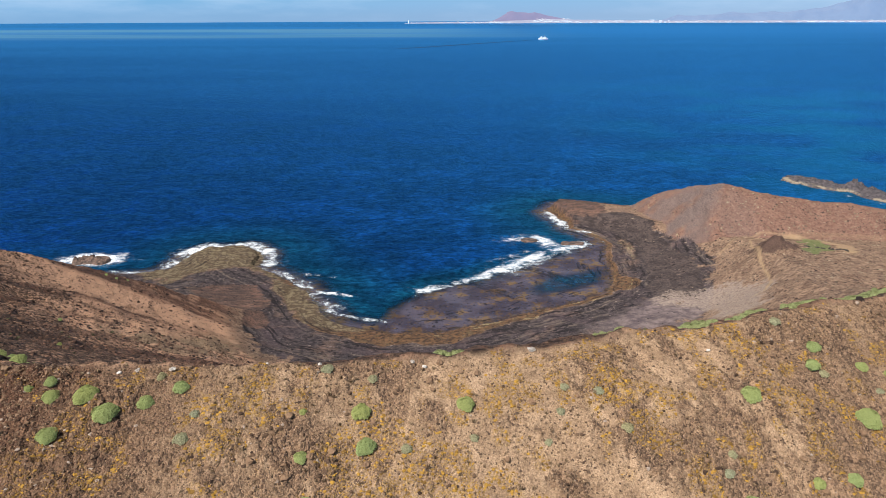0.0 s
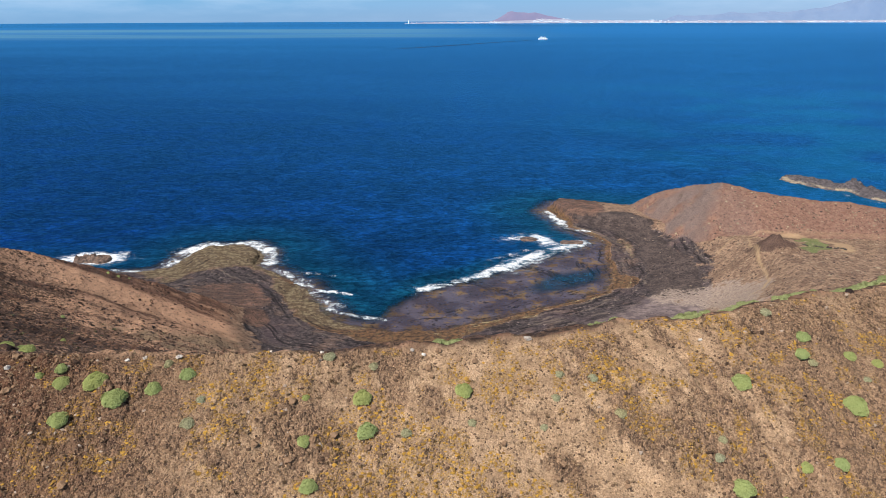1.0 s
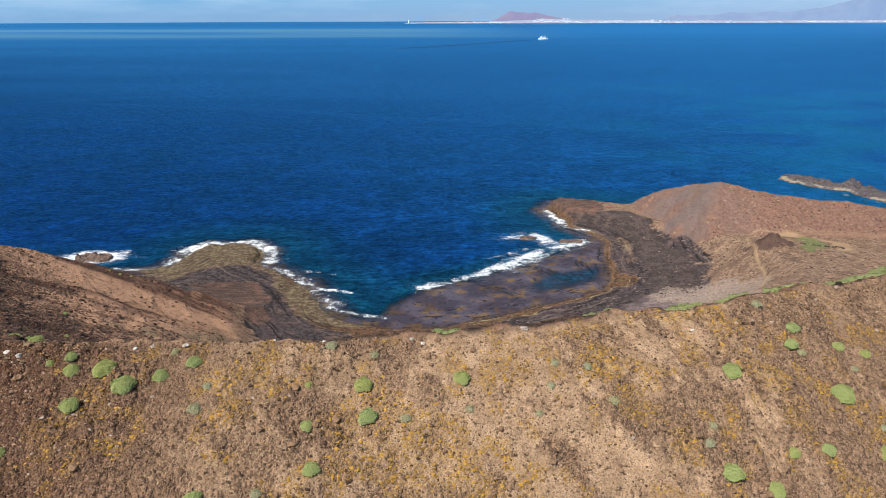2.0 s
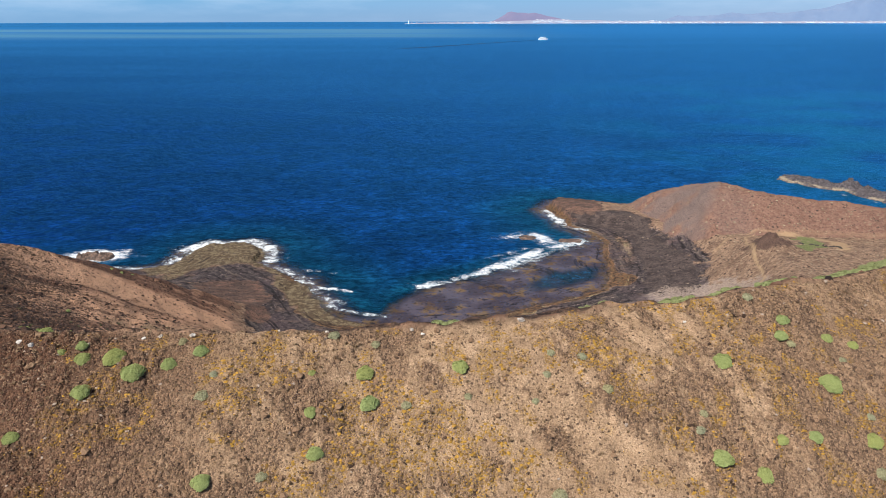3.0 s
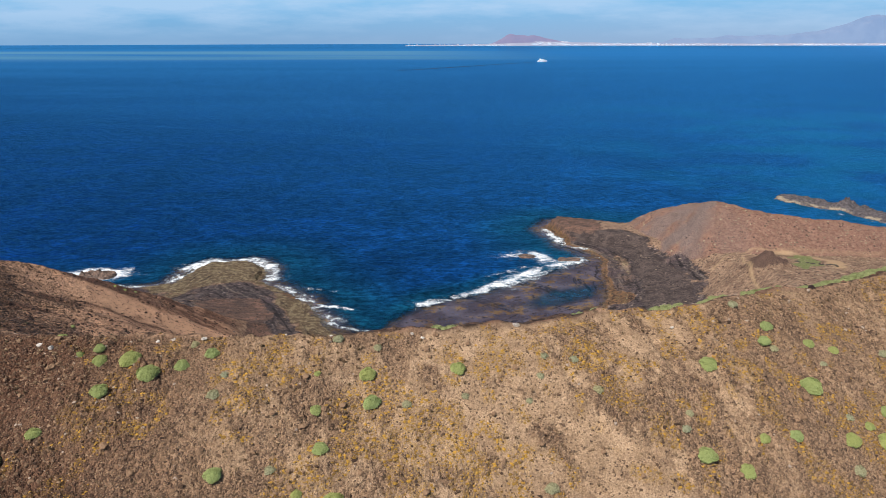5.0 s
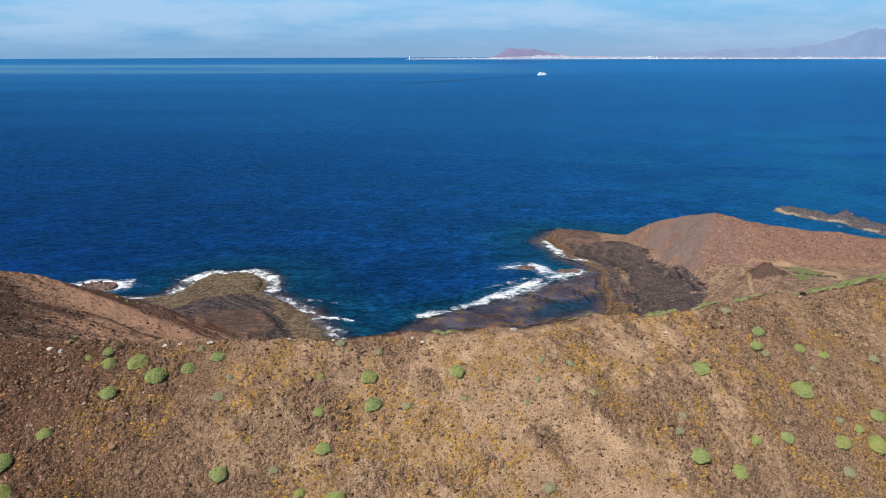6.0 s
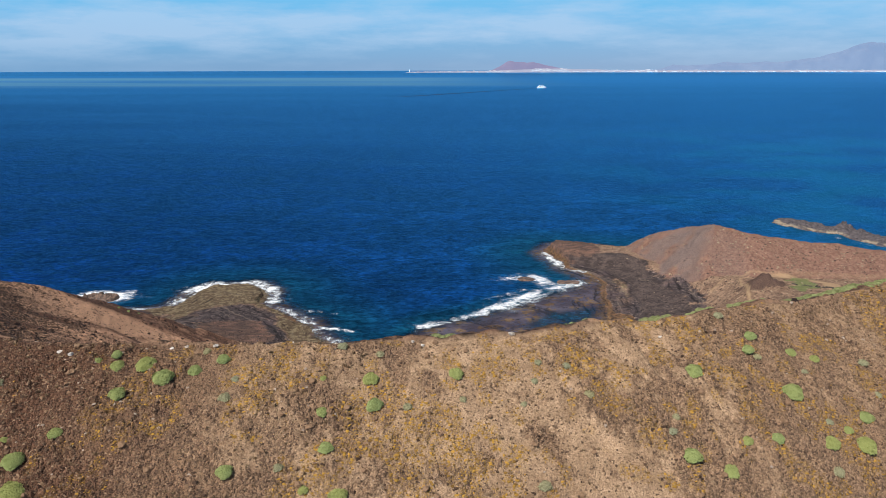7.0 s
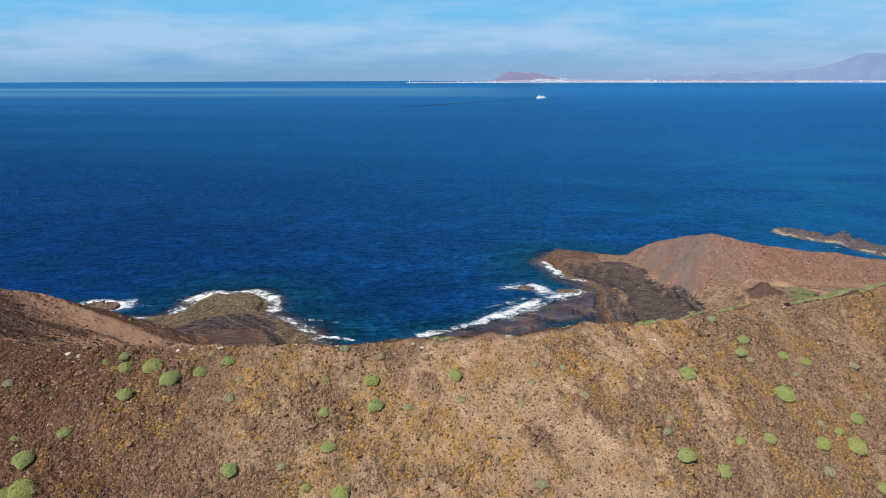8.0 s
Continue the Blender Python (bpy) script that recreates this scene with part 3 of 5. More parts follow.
def surface(X, Y):
    """The ground with its roughness."""
    Z, k = land(X, Y)
    near, shore = k["near"], k["shore"]
    rough, m = np.zeros(X.shape), near > 0
    x, y = X[m], Y[m]
    bare = stoniness(x, y)
    rough[m] = 0.16 * fbm(x, y, 2.2, 4, 31, 0.6) + 0.35 * fbm(x, y, 9, 3, 33) - 0.3 * gullies(x, y) + 0.22 * clods(x, y, 0.5, 301) * (0.15 + 0.85 * bare) + 0.42 * clods(x, y, 1.05, 311) * bare
    rubble = 0.9 * fbm(X, Y, 7, 4, 41, 0.62)
    Z = Z + near * rough + (1 - near) * rubble * (0.5 + 0.5 * step(1.0, 5.0, Z)) * step(-2, 2, shore)
    # runnels and ribs down the crater wall
    m = k["wall"] > 0
    x, y = X[m] - CX, Y[m] - CY
    ang, r = np.degrees(np.arctan2(x, -y)), np.hypot(x, y)
    Z[m] += k["wall"][m] * (1.1 * fbm(ang + 0.02 * r, r * 0.03, 2.6, 4, 65, 0.62) + 0.5 * fbm(X[m], Y[m], 3.5, 3, 67, 0.6))
    # weathered ledges on the cliff of the hill
    return Z + k["west"] * k["hill"] * 2.6 * fbm(X, Y, 9, 5, 51, 0.62), k


def ochre_bed(x, y):
    """Where the ochre cushions grow: ragged patches a few metres across."""
    bed = 0.7 * step(-44, -24, x) * step(0.50, 0.60, vnoise(x / 6, y / 6, 23) * 0.55 + vnoise(x / 1.4, y / 1.4, 24) * 0.45)
    for cx, cy, r in ((3.5, 40.5, 4.5), (2, 46, 4.0), (33, 53, 5.0), (-14, 47, 3.5), (6, 34, 3.6), (14, 50, 3.0), (43, 60, 3.5), (27, 58.4, 2.5), (-18, 44, 3.0), (-26, 41, 2.5), (8, 49.5, 2.5), (24, 47, 2.0), (38, 49, 2.5)):
        bed = np.maximum(bed, step(1.2, 0.5, np.hypot(x - cx, y - cy) / r) * step(0.40, 0.60, vnoise(x / 1.2, y / 1.2, 25)))
    return bed


def build_ground():
    # rings round the middle of the flight, fine where the ground is looked at
    turn = np.concatenate([np.linspace(-41, 41, 720, endpoint=False), np.linspace(41, 319, 64)])
    ring = np.concatenate([spaced((0.0, 37, 2.5), (37, 98, 0.17), (98, 130, 0.5), (130, 585, 1.3)), np.geomspace(590, 1300, 14)])
    T, R = np.meshgrid(np.radians(turn), ring, indexing="ij")
    X, Y = R * np.sin(T), R * np.cos(T) - 11
    Z, k = surface(X, Y)
    near, wall, shore = k["near"], k["wall"], k["shore"]
    me = sheet("ground", X, Y, Z)
    dx, dy = X - CX, Y - CY
    ang, rr = np.degrees(np.arctan2(dx, -dy)), np.hypot(dx, dy)
    wob = fbm(X, Y, 17, 4, 62, 0.6)
    rag = rr + 22 * fbm(X, Y, 22, 4, 98, 0.6)
    streak = 0.5 + 1.05 * fbm(ang + 0.02 * rr + 1.2 * wob, rr * 0.035, 4.2, 4, 61, 0.6) + 0.75 * fbm(ang + 0.8 * wob, rr * 0.05, 1.0, 3, 64, 0.6)
    band = along(X, Y, [(-160, 243, 0), (-133, 255, 0), (-113, 263, 0), (-95, 276, 0), (-83, 286, 0)])[0]
    streak = streak + 0.42 * step(13, 3, band + 3 * wob) + 0.22 * step(9, 2, along(X, Y, [(-140, 208, 0), (-127, 217, 0), (-107, 235, 0), (-92, 256, 0)])[0] + 3 * wob)
    brown = step(13, 5, along(X, Y, [(-150, 268, 0), (-133, 278, 0), (-114, 296, 0), (-98, 303, 0)])[0] + 3 * wob)
    streak = streak - 0.25 * brown
    low = step(8.0, 2.5, Z + 2.6 * fbm(X, Y, 12, 4, 70, 0.6))
    rim_of_reef = shore + 8 * fbm(X, Y, 26, 3, 71) + 5 * fbm(X, Y, 8, 3, 72)
    ragged = 4.0 * fbm(X, Y, 13, 4, 73, 0.6) + 5.0 * fbm(X, Y, 34, 3, 76)

    def zone(ring, soft=6.0):
        out, m = np.zeros(X.shape), (Y > 260) & (Y < 520)
        out[m] = step(-soft, soft, inside(X[m], Y[m], ring) + ragged[m])
        return out

    d, half = along(X, Y, RUSTY_SHORE)[:2]
    rusty = step(1.25, 0.75, (d + ragged) / half)
    olive = np.maximum(zone(OUTER_REEF), np.maximum(zone(WEST_STRIP), zone(EAST_FLAT)))
    olive = olive * (1 - 0.75 * step(60, 75, X) * step(124, 110, X))
    boulders = zone(BOULDER_BEACH)
    reef = np.where(shore < -2, 1.0, np.maximum(np.maximum(rusty, olive) * (1 - boulders), step(5, 2, shore)) * step(9, 6, Z))
    slab = zone(SLABS) * step(9, 6, Z)
    black = np.maximum(low * (1 - reef), boulders * step(12, 8, Z))
    tongue = step(120, 112, X + ragged) * step(474, 482, Y) * (shore > 1)
    slab = np.maximum(slab, 0.9 * tongue)
    black = np.maximum(black, slab)
    ash = black * (1 - boulders) * step(52, 92, X + 8 * wob) * step(345, 330, Y + ragged) * step(24, 34, rim_of_reef)
    gravel = 0.75 * step(19, 4, along(X, Y, [(116, 332, 0), (133, 328, 0), (141, 308, 0), (130, 286, 0)])[0] + 1.3 * ragged)
    d, half = along(X, Y, PALE_LEDGE)[:2]
    ledge = np.maximum(step(1.5, 0.6, (d + 0.5 * ragged) / half), 0.22 * olive)
    wobble = 3 * fbm(X, Y, 6, 3, 91)
    green = 0.9 * step(9, 4, along(X, Y, [(194, 352, 0), (205, 366, 0), (213, 392, 0)])[0] + 1.6 * wobble)
    sand = 0.8 * step(6, 3, along(X, Y, [(206, 402, 0), (217, 393, 0), (224, 374, 0), (217, 357, 0)])[0] + wobble) * (1 - green)
    sand = np.maximum(sand, 0.18 * step(3, 1, along(X, Y, [(203, 405, 0), (262, 402, 0), (310, 412, 0)])[0]))
    track = along(X, Y, [(189, 404, 0), (177, 388, 0), (172, 374, 0), (163, 343, 0), (158, 322, 0), (154, 309, 0), (147, 300, 0), (140, 297, 0)])[0]
    sand = np.maximum(sand, 0.8 * step(0.85, 0.35, track + 0.3 * fbm(X, Y, 6, 2, 75)))
    sand = np.maximum(sand, 0.45 * step(1.2, 0.5, along(X, Y, [(160, 388, 0), (167, 393, 0), (187, 408, 0), (203, 405, 0)])[0]))
    cliff = k["west"] * k["hill"] * step(0.22, 0.5, 0.5 + 0.5 * fbm(X, Y, 12, 4, 94))
    rubbly = wall * np.clip(step(158, 196, rag) * step(-68, -50, ang + 12 * fbm(X, Y, 18, 4, 95, 0.6)) + 0.55 * step(150, 195, rag) * step(-46, -58, ang) * step(-72, -64, ang), 0, 1)
    dusty, m = np.zeros(X.shape), near > 0
    dusty[m] = dust_share(X[m], Y[m])
    for n, v in (("near", near), ("wall", wall), ("hill", k["hill"]), ("black", black), ("reef", reef), ("green", green), ("sand", sand), ("streak", streak), ("ledge", ledge), ("shore", np.clip(shore, -20, 80)), ("dusty", dusty), ("ash", ash), ("cliff", cliff), ("rubbly", rubbly), ("olive", olive), ("gravel", gravel), ("slab", slab), ("boulders", boulders), ("brown", brown), ("grassy", step(20, 6, along(X, Y, [(-96, 205, 0), (-85, 255, 0), (-68, 276, 0)])[0] + 6 * wob)), ("ochre", ochre_bed(X, Y)), ("dark_soil", step(-12, -36, X + 10 * fbm(X, Y, 10, 3, 92)) * 0.95), ("crag", k["crag"] * step(120, 130, X))):
        give(me, n, v)
    me.materials.append(ground_material())
    return tagged(new("ground", me), "brown volcanic ground of a breached crater above a bay", "ground", kind="structure")


build_ground()


# ---------- the sea ----------
BREAKERS = [  # lines of breaking water: corners, half width, how solid
    ([(-12, 352), (5, 364), (21, 373), (35, 388), (51, 404), (71, 421), (87, 433)], 4.0, 0.95), ([(36, 386), (54, 404), (72, 421), (88, 434)], 7.0, 0.95),
    ([(30, 372), (50, 390), (66, 408), (88, 426)], 7.0, 0.46), ([(-12, 340), (2, 348), (12, 352)], 6.0, 0.25),
    ([(45, 444), (56, 450), (64, 444), (68, 432)], 6.0, 0.95), ([(28, 399), (40, 409), (52, 419)], 2.6, 0.7), ([(36, 392), (46, 402), (60, 415)], 5.0, 0.4),
    ([(-82, 361), (-67, 351), (-50, 345)], 1.9, 0.95), ([(-72, 347), (-64, 336), (-56, 328)], 5.0, 0.7),
    ([(-58, 324), (-44, 316), (-29, 312)], 1.6, 0.85), ([(-80, 378), (-72, 377)], 2.0, 0.8), ([(-66, 374), (-62, 373)], 1.2, 0.7),
    ([(106, 438), (104, 447), (97, 460), (85, 471), (84, 488), (77, 512)], 4.6, 0.9), ([(100, 538), (114, 533)], 2.0, 0.7),
    ([(-195, 383), (-174, 382), (-163, 391)], 3.0, 0.85), ([(-161, 396), (-160, 418), (-151, 432)], 7.0, 0.95),
    ([(-151, 432), (-138, 431), (-126, 434), (-113, 423)], 6.0, 1.0), ([(-113, 423), (-106, 408), (-105, 394)], 5.0, 0.85),
    ([(-106, 386), (-92, 378), (-84, 370), (-76, 360)], 4.0, 0.72), ([(310, 622), (318, 596), (334, 547), (346, 528)], 1.6, 0.55)]
ROCK = (-213, 402)


def build_sea():
    far = np.concatenate([-np.geomspace(60000, 420, 60), spaced((-400, -232, 12), (-232, 132, 1.0), (132, 420, 6)), np.geomspace(430, 60000, 60)])
    fy = np.concatenate([-np.geomspace(60000, 300, 12), spaced((-290, 280, 30), (280, 560, 1.0), (560, 700, 5)), np.geomspace(710, 60000, 110)])
    X, Y = np.meshgrid(far, fy, indexing="ij")
    z, k = land(X, Y)
    depth = np.where((np.abs(X) < 600) & (Y < 700), np.maximum(0, -z), 9.0)
    foam, reach = np.zeros(X.shape), inside(X, Y, COAST)
    bx, by = X + 1.6 * fbm(X, Y, 9, 4, 15), Y + 1.6 * fbm(X, Y, 9, 4, 16)
    for line, w, solid in BREAKERS:
        d = along(bx, by, [(a, b, 0) for a, b in line])[0]
        lace = 0.5 + 0.5 * fbm(X, Y, 11, 3, 18)
        foam = np.maximum(foam, solid * step(w * 1.9, w * 0.2, d) * (0.25 + 0.85 * lace + 0.35 * fbm(X, Y, 3.5, 3, 20)))
        foam = np.maximum(foam, 0.36 * solid * step(w * 3.4, w, d) * lace)
    d = np.hypot((X - ROCK[0]) / 1.7, (Y - ROCK[1] - 4) * 1.15)
    foam = np.maximum(foam, 0.95 * step(19, 6, d + 6 * fbm(X, Y, 8, 3, 19)))
    Zs = 0.5 * foam * (0.6 + fbm(X, Y, 5, 3, 12)) * (np.abs(X) < 500)
    Zs = Zs + 0.10 * fbm(X * 0.7, Y * 1.6, 9, 3, 14) * (np.hypot(X, Y - 400) < 500)
    swell = np.sin((Y - 0.25 * X + 9 * fbm(X, Y, 40, 3, 22)) / 3.4 + 3 * fbm(X, Y, 60, 2, 24)) * step(-0.2, 0.5, fbm(X, Y, 35, 2, 26))
    Zs = Zs + 0.09 * swell * step(-4, -30, reach) * (np.hypot(X, Y - 400) < 500)
    d, high = along(X, Y, [(-78, 362, 0.2), (-46, 361, 0.9), (-21, 364, 1.2), (1, 375, 1.3), (25, 396, 0.9), (45, 412, 0.4)])[:2]
    Zs = Zs + high * np.exp(-(d + 0.6 * fbm(X, Y, 8, 2, 28)) ** 2 / 7)
    px, py, pz = bend(X, Y, Zs)
    me = sheet("sea", px, py, pz)
    give(me, "depth", depth)
    give(me, "foam", foam)
    at = me.attributes.new("plan", "FLOAT_VECTOR", "POINT")
    at.data.foreach_set("vector", np.stack([X, Y, 0 * X], -1).astype(np.float32).ravel() / 1000)
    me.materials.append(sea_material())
    return tagged(new("sea", me), "deep blue open sea with white surf round the bay", "sea", kind="structure")


build_sea()


# ---------- helpers for things ----------
def part(name, bm, material, parent, label=""):
    me = bpy.data.meshes.new(name)
    bm.to_mesh(me)
    bm.free()
    me.materials.append(material)
    ob = new(name, me)
    ob.parent = parent
    return tagged(ob, label) if label else ob


def box(bm, x0, x1, y0, y1, z0, z1, bevel=0.0):
    g = bmesh.ops.create_cube(bm, size=1, matrix=Matrix.Translation(((x0 + x1) / 2, (y0 + y1) / 2, (z0 + z1) / 2)) @ Matrix.Diagonal((x1 - x0, y1 - y0, z1 - z0, 1)))
    if bevel:
        edges = list({e for v in g["verts"] for e in v.link_edges})
        bmesh.ops.bevel(bm, geom=edges, offset=bevel, segments=2, affect="EDGES")


def height_at(x, y):
    return float(surface(np.array([x], float), np.array([y], float))[0][0])


def scatter(name, points, templates, material, label, category, spin=True, flat=1.0, sink=0.2):
    """Many small pieces joined into one mesh of stuff: points of (x, y, z, size)."""
    rng = np.random.default_rng(len(points))
    vs, fs, n = [], [], 0
    kinds = rng.integers(0, len(templates), len(points))
    for t, (tv, tf) in enumerate(templates):
        p = points[kinds == t]
        if not len(p):
            continue
        a = rng.uniform(0, 2 * math.pi, len(p)) if spin else np.zeros(len(p))
        sx, sy, sz = (p[:, 3] * rng.uniform(0.75, 1.3, len(p)) for _ in range(3))
        sz = sz * flat
        bx, by = tv[None, :, 0] * sx[:, None], tv[None, :, 1] * sy[:, None]
        c, s = np.cos(a)[:, None], np.sin(a)[:, None]
        v = np.stack([bx * c - by * s + p[:, 0:1], bx * s + by * c + p[:, 1:2], tv[None, :, 2] * sz[:, None] + p[:, 2:3] - sink * sz[:, None]], -1)
        vs.append(v.reshape(-1, 3))
        fs.append((tf[None] + (n + np.arange(len(p)) * len(tv))[:, None, None]).reshape(-1, tf.shape[1]))
        n += v.shape[0] * v.shape[1]
    me = raw(name, np.concatenate(vs), np.concatenate(fs), smooth=False)
    me.materials.append(material)
    return tagged(new(name, me), label, category, kind="stuff")


def arrays(bm):
    bmesh.ops.triangulate(bm, faces=bm.faces)
    bm.verts.ensure_lookup_table()
    v, f = np.array([v.co[:] for v in bm.verts]), np.array([[w.index for w in q.verts] for q in bm.faces])
    bm.free()
    return v, f


def stone_shapes(n, seed, cuts=1):
    out = []
    for k in range(n):
        bm = bmesh.new()
        bmesh.ops.create_icosphere(bm, subdivisions=cuts, radius=0.5)
        for v in bm.verts:
            q = v.co * 2.2 + Vector((seed + k * 7.1, 3.3 * k, 1.7))
            v.co *= 0.75 + 0.55 * noise.noise(q) + 0.25 * noise.noise(q * 2.1)
        out.append(arrays(bm))
    return out


def tuft_shapes(n, seed, blades=14, spread=0.5, height=0.55, width=0.10):
    """Low dry cushions: leaning blades from one root."""
    out = []
    rng = random.Random(seed)
    for _ in range(n):
        bm = bmesh.new()
        for _ in range(blades):
            a, u = rng.uniform(0, 6.283), rng.uniform(0.15, 1)
            d = Vector((math.cos(a), math.sin(a), 0))
            s = Vector((-d.y, d.x, 0)) * width * rng.uniform(0.6, 1.4)
            root = d * spread * 0.35 * u
            tip = d * spread * u + Vector((0, 0, height * rng.uniform(0.45, 1.0) * (1.15 - 0.6 * u)))
            mid = (root + tip) * 0.5 + Vector((0, 0, height * 0.16))
            a_, b_, c_, d_, e_ = (bm.verts.new(q) for q in (root - s, root + s, mid - s, mid + s, tip))
            bm.faces.new((a_, b_, d_, c_))
            bm.faces.new((c_, d_, e_))
        out.append(arrays(bm))
    return out


def island_tint(name, dark, light, rough=0.9, extra=None):
    """A colour of its own for each piece of a joined mesh."""
    M = Mat(name)
    g = M.n.new("ShaderNodeNewGeometry")
    c = M.mix(g.outputs["Random Per Island"], dark, light)
    if extra:
        c = M.mix(M.ramp(g.outputs["Random Per Island"], 0.95, 0.96), c, extra)
    c = M.mix(M.ramp(M.noise(14, 3, 0.6), 0.35, 0.7), M.mix(1.0, c, (0.72, 0.7, 0.68), "MULTIPLY"), c)
    M.set(Base_Color=c, Roughness=rough)
    M.b.inputs["Specular IOR Level"].default_value = 0.25
    return M.m


def leaf_material(name, dark, light):
    M = Mat(name)
    g = M.n.new("ShaderNodeNewGeometry")
    o = M.n.new("ShaderNodeObjectInfo")
    c = M.mix(g.outputs["Random Per Island"], dark, light)
    c = M.mix(M.math("MULTIPLY", o.outputs["Random"], 0.45), c, M.mix(1.0, c, (1.25, 1.0, 0.65), "MULTIPLY"))
    M.set(Base_Color=c, Roughness=0.9)
    M.b.inputs["Specular IOR Level"].default_value = 0.2
    return M.m


# ---------- rocks in the sea ----------
def rock_material(name, dark, light, pale=None):
    M = Mat(name)
    mid, small = M.noise(0.5, 5, 0.6), M.noise(2.2, 5, 0.65)
    c = M.mix(M.ramp(mid, 0.35, 0.65), dark, light)
    c = M.mix(M.ramp(small, 0.52, 0.72), c, M.mix(1.0, c, (0.5, 0.48, 0.47), "MULTIPLY"))
    if pale:
        c = M.mix(M.attr("pale"), c, pale)
    M.set(Base_Color=c, Roughness=0.85)
    M.bump(small, 0.8, 0.6)
    return M.m


brown_lava = rock_material("brown_lava", (0.050, 0.034, 0.028), (0.19, 0.120, 0.088))
lava = rock_material("dark_lava", (0.040, 0.033, 0.035), (0.110, 0.090, 0.092), (0.29, 0.23, 0.16))


def sea_rock(name, line, slope, half, label, spikes=1.0, step_m=1.0, seed=0):
    """A rock that stands out of the water: a crest line with broken flanks."""
    xs, ys = [p[0] for p in line], [p[1] for p in line]
    X, Y = np.meshgrid(np.arange(min(xs) - half, max(xs) + half, step_m), np.arange(min(ys) - half, max(ys) + half, step_m), indexing="ij")
    d, crest, ox, oy = along(X, Y, line)
    flat = np.minimum(2.8 - 0.12 * d, crest)
    Z = np.maximum(crest - slope * d, flat) + spikes * (0.25 + 0.16 * crest) * fbm(X, Y, half * 0.3, 5, seed, 0.66)
    Z = Z - 5.0 * step(half * 0.62, half, d + 0.18 * half * fbm(X, Y, half * 0.5, 4, seed + 3))
    me = sheet(name, X, Y, Z)
    give(me, "pale", step(2.0, 1.2, Z) * step(0.3, 0.7, Z) * step(half * 0.34, half * 0.44, d) * step(0.0, 0.4, (-0.8 * ox - 0.6 * oy) / np.maximum(d, 0.1)) * step(0.28, 0.42, 0.5 + 0.5 * fbm(X, Y, 9, 3, seed + 9)) * (1.0 if half > 15 else 0.2))
    me.materials.append(lava if half > 15 else brown_lava)
    return tagged(new(name, me), label, "sea rock")


sea_rock("rocky_islet", [(318, 618, 3.0), (324, 609, 3.8), (332, 595, 3.0), (341, 586, 4.5), (345, 583, 9.0), (349, 574, 5.0), (353, 560, 3.5), (362, 540, 2.6), (380, 505, 2.2), (400, 470, 2.0)], 0.42, 22, "long low islet of dark lava with a pale shore ledge", 3.8, 0.8, 101)
sea_rock("sea_rock", [(-219, 401, 2.4), (-213, 402, 3.6), (-207, 401, 2.0)], 0.6, 7, "dark wave-washed lava rock ringed with surf", 3.4, 0.35, 111)
sea_rock("sea_rock", [(54, 441, 1.2), (58, 441, 0.9)], 0.4, 5, "small dark rock awash in white surf", 0.5, 0.4, 121)
sea_rock("sea_rock", [(79, 434, 0.9), (87, 434, 0.8)], 0.3, 5, "low dark rock awash beside the reef", 0.5, 0.4, 131)


# ---------- the distance ----------
def far_place(px, dist):
    """A point on the far shore by its bearing, at that true distance."""
    return (px - 784) / 1318 * dist, dist


FAR = 1.47  # the strait is wider than the first hills suggest


def far_hill(name, profile, dist, depth, material, label, seed):
    """Hills across the strait: a skyline of (bearing, height) with a sloping front."""
    dist, depth = dist * FAR, depth * FAR
    b = np.linspace(profile[0][0], profile[-1][0], 260)
    h = FAR * np.interp(b, [p[0] for p in profile], [p[1] for p in profile])
    v = np.linspace(0, 1, 26)
    B, V = np.meshgrid(b, v, indexing="ij")
    rise = np.sin(np.minimum(V / 0.6, 1) * math.pi / 2) ** 1.3 * (1 - 0.25 * step(0.6, 1, V))
    D = dist + depth * V
    Xt = (B - 784) / 1318 * dist
    Z = h[:, None] * rise * (1 + 0.22 * fbm(Xt, D, 620, 4, seed) * np.sin(V * math.pi)) + 0.05 * h[:, None] * fbm(Xt, D * 0 + 3, 260, 4, seed + 5)
    px, py, pz = bend(Xt * D / dist, D, np.maximum(Z, -20 + 22 * (V > 0)))
    me = sheet(name, px, py, pz)
    me.materials.append(material)
    return tagged(new(name, me), label, "backdrop", kind="structure")


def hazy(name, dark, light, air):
    """Far ground with the haze of the air painted in as emission."""
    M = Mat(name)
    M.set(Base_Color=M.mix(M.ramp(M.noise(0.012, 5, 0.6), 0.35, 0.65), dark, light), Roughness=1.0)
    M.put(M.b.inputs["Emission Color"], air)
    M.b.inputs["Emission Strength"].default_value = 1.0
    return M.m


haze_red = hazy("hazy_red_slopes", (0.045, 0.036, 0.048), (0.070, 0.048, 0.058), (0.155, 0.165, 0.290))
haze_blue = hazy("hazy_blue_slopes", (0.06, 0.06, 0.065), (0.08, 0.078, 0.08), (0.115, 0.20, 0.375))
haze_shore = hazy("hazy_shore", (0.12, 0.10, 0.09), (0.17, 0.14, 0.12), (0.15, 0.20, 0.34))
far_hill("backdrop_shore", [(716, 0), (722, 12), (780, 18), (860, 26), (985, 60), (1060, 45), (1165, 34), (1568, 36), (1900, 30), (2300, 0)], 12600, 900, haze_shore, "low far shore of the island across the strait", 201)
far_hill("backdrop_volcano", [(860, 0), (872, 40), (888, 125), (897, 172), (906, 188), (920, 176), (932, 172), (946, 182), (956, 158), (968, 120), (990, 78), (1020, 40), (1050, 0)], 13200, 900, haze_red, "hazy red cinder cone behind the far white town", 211)
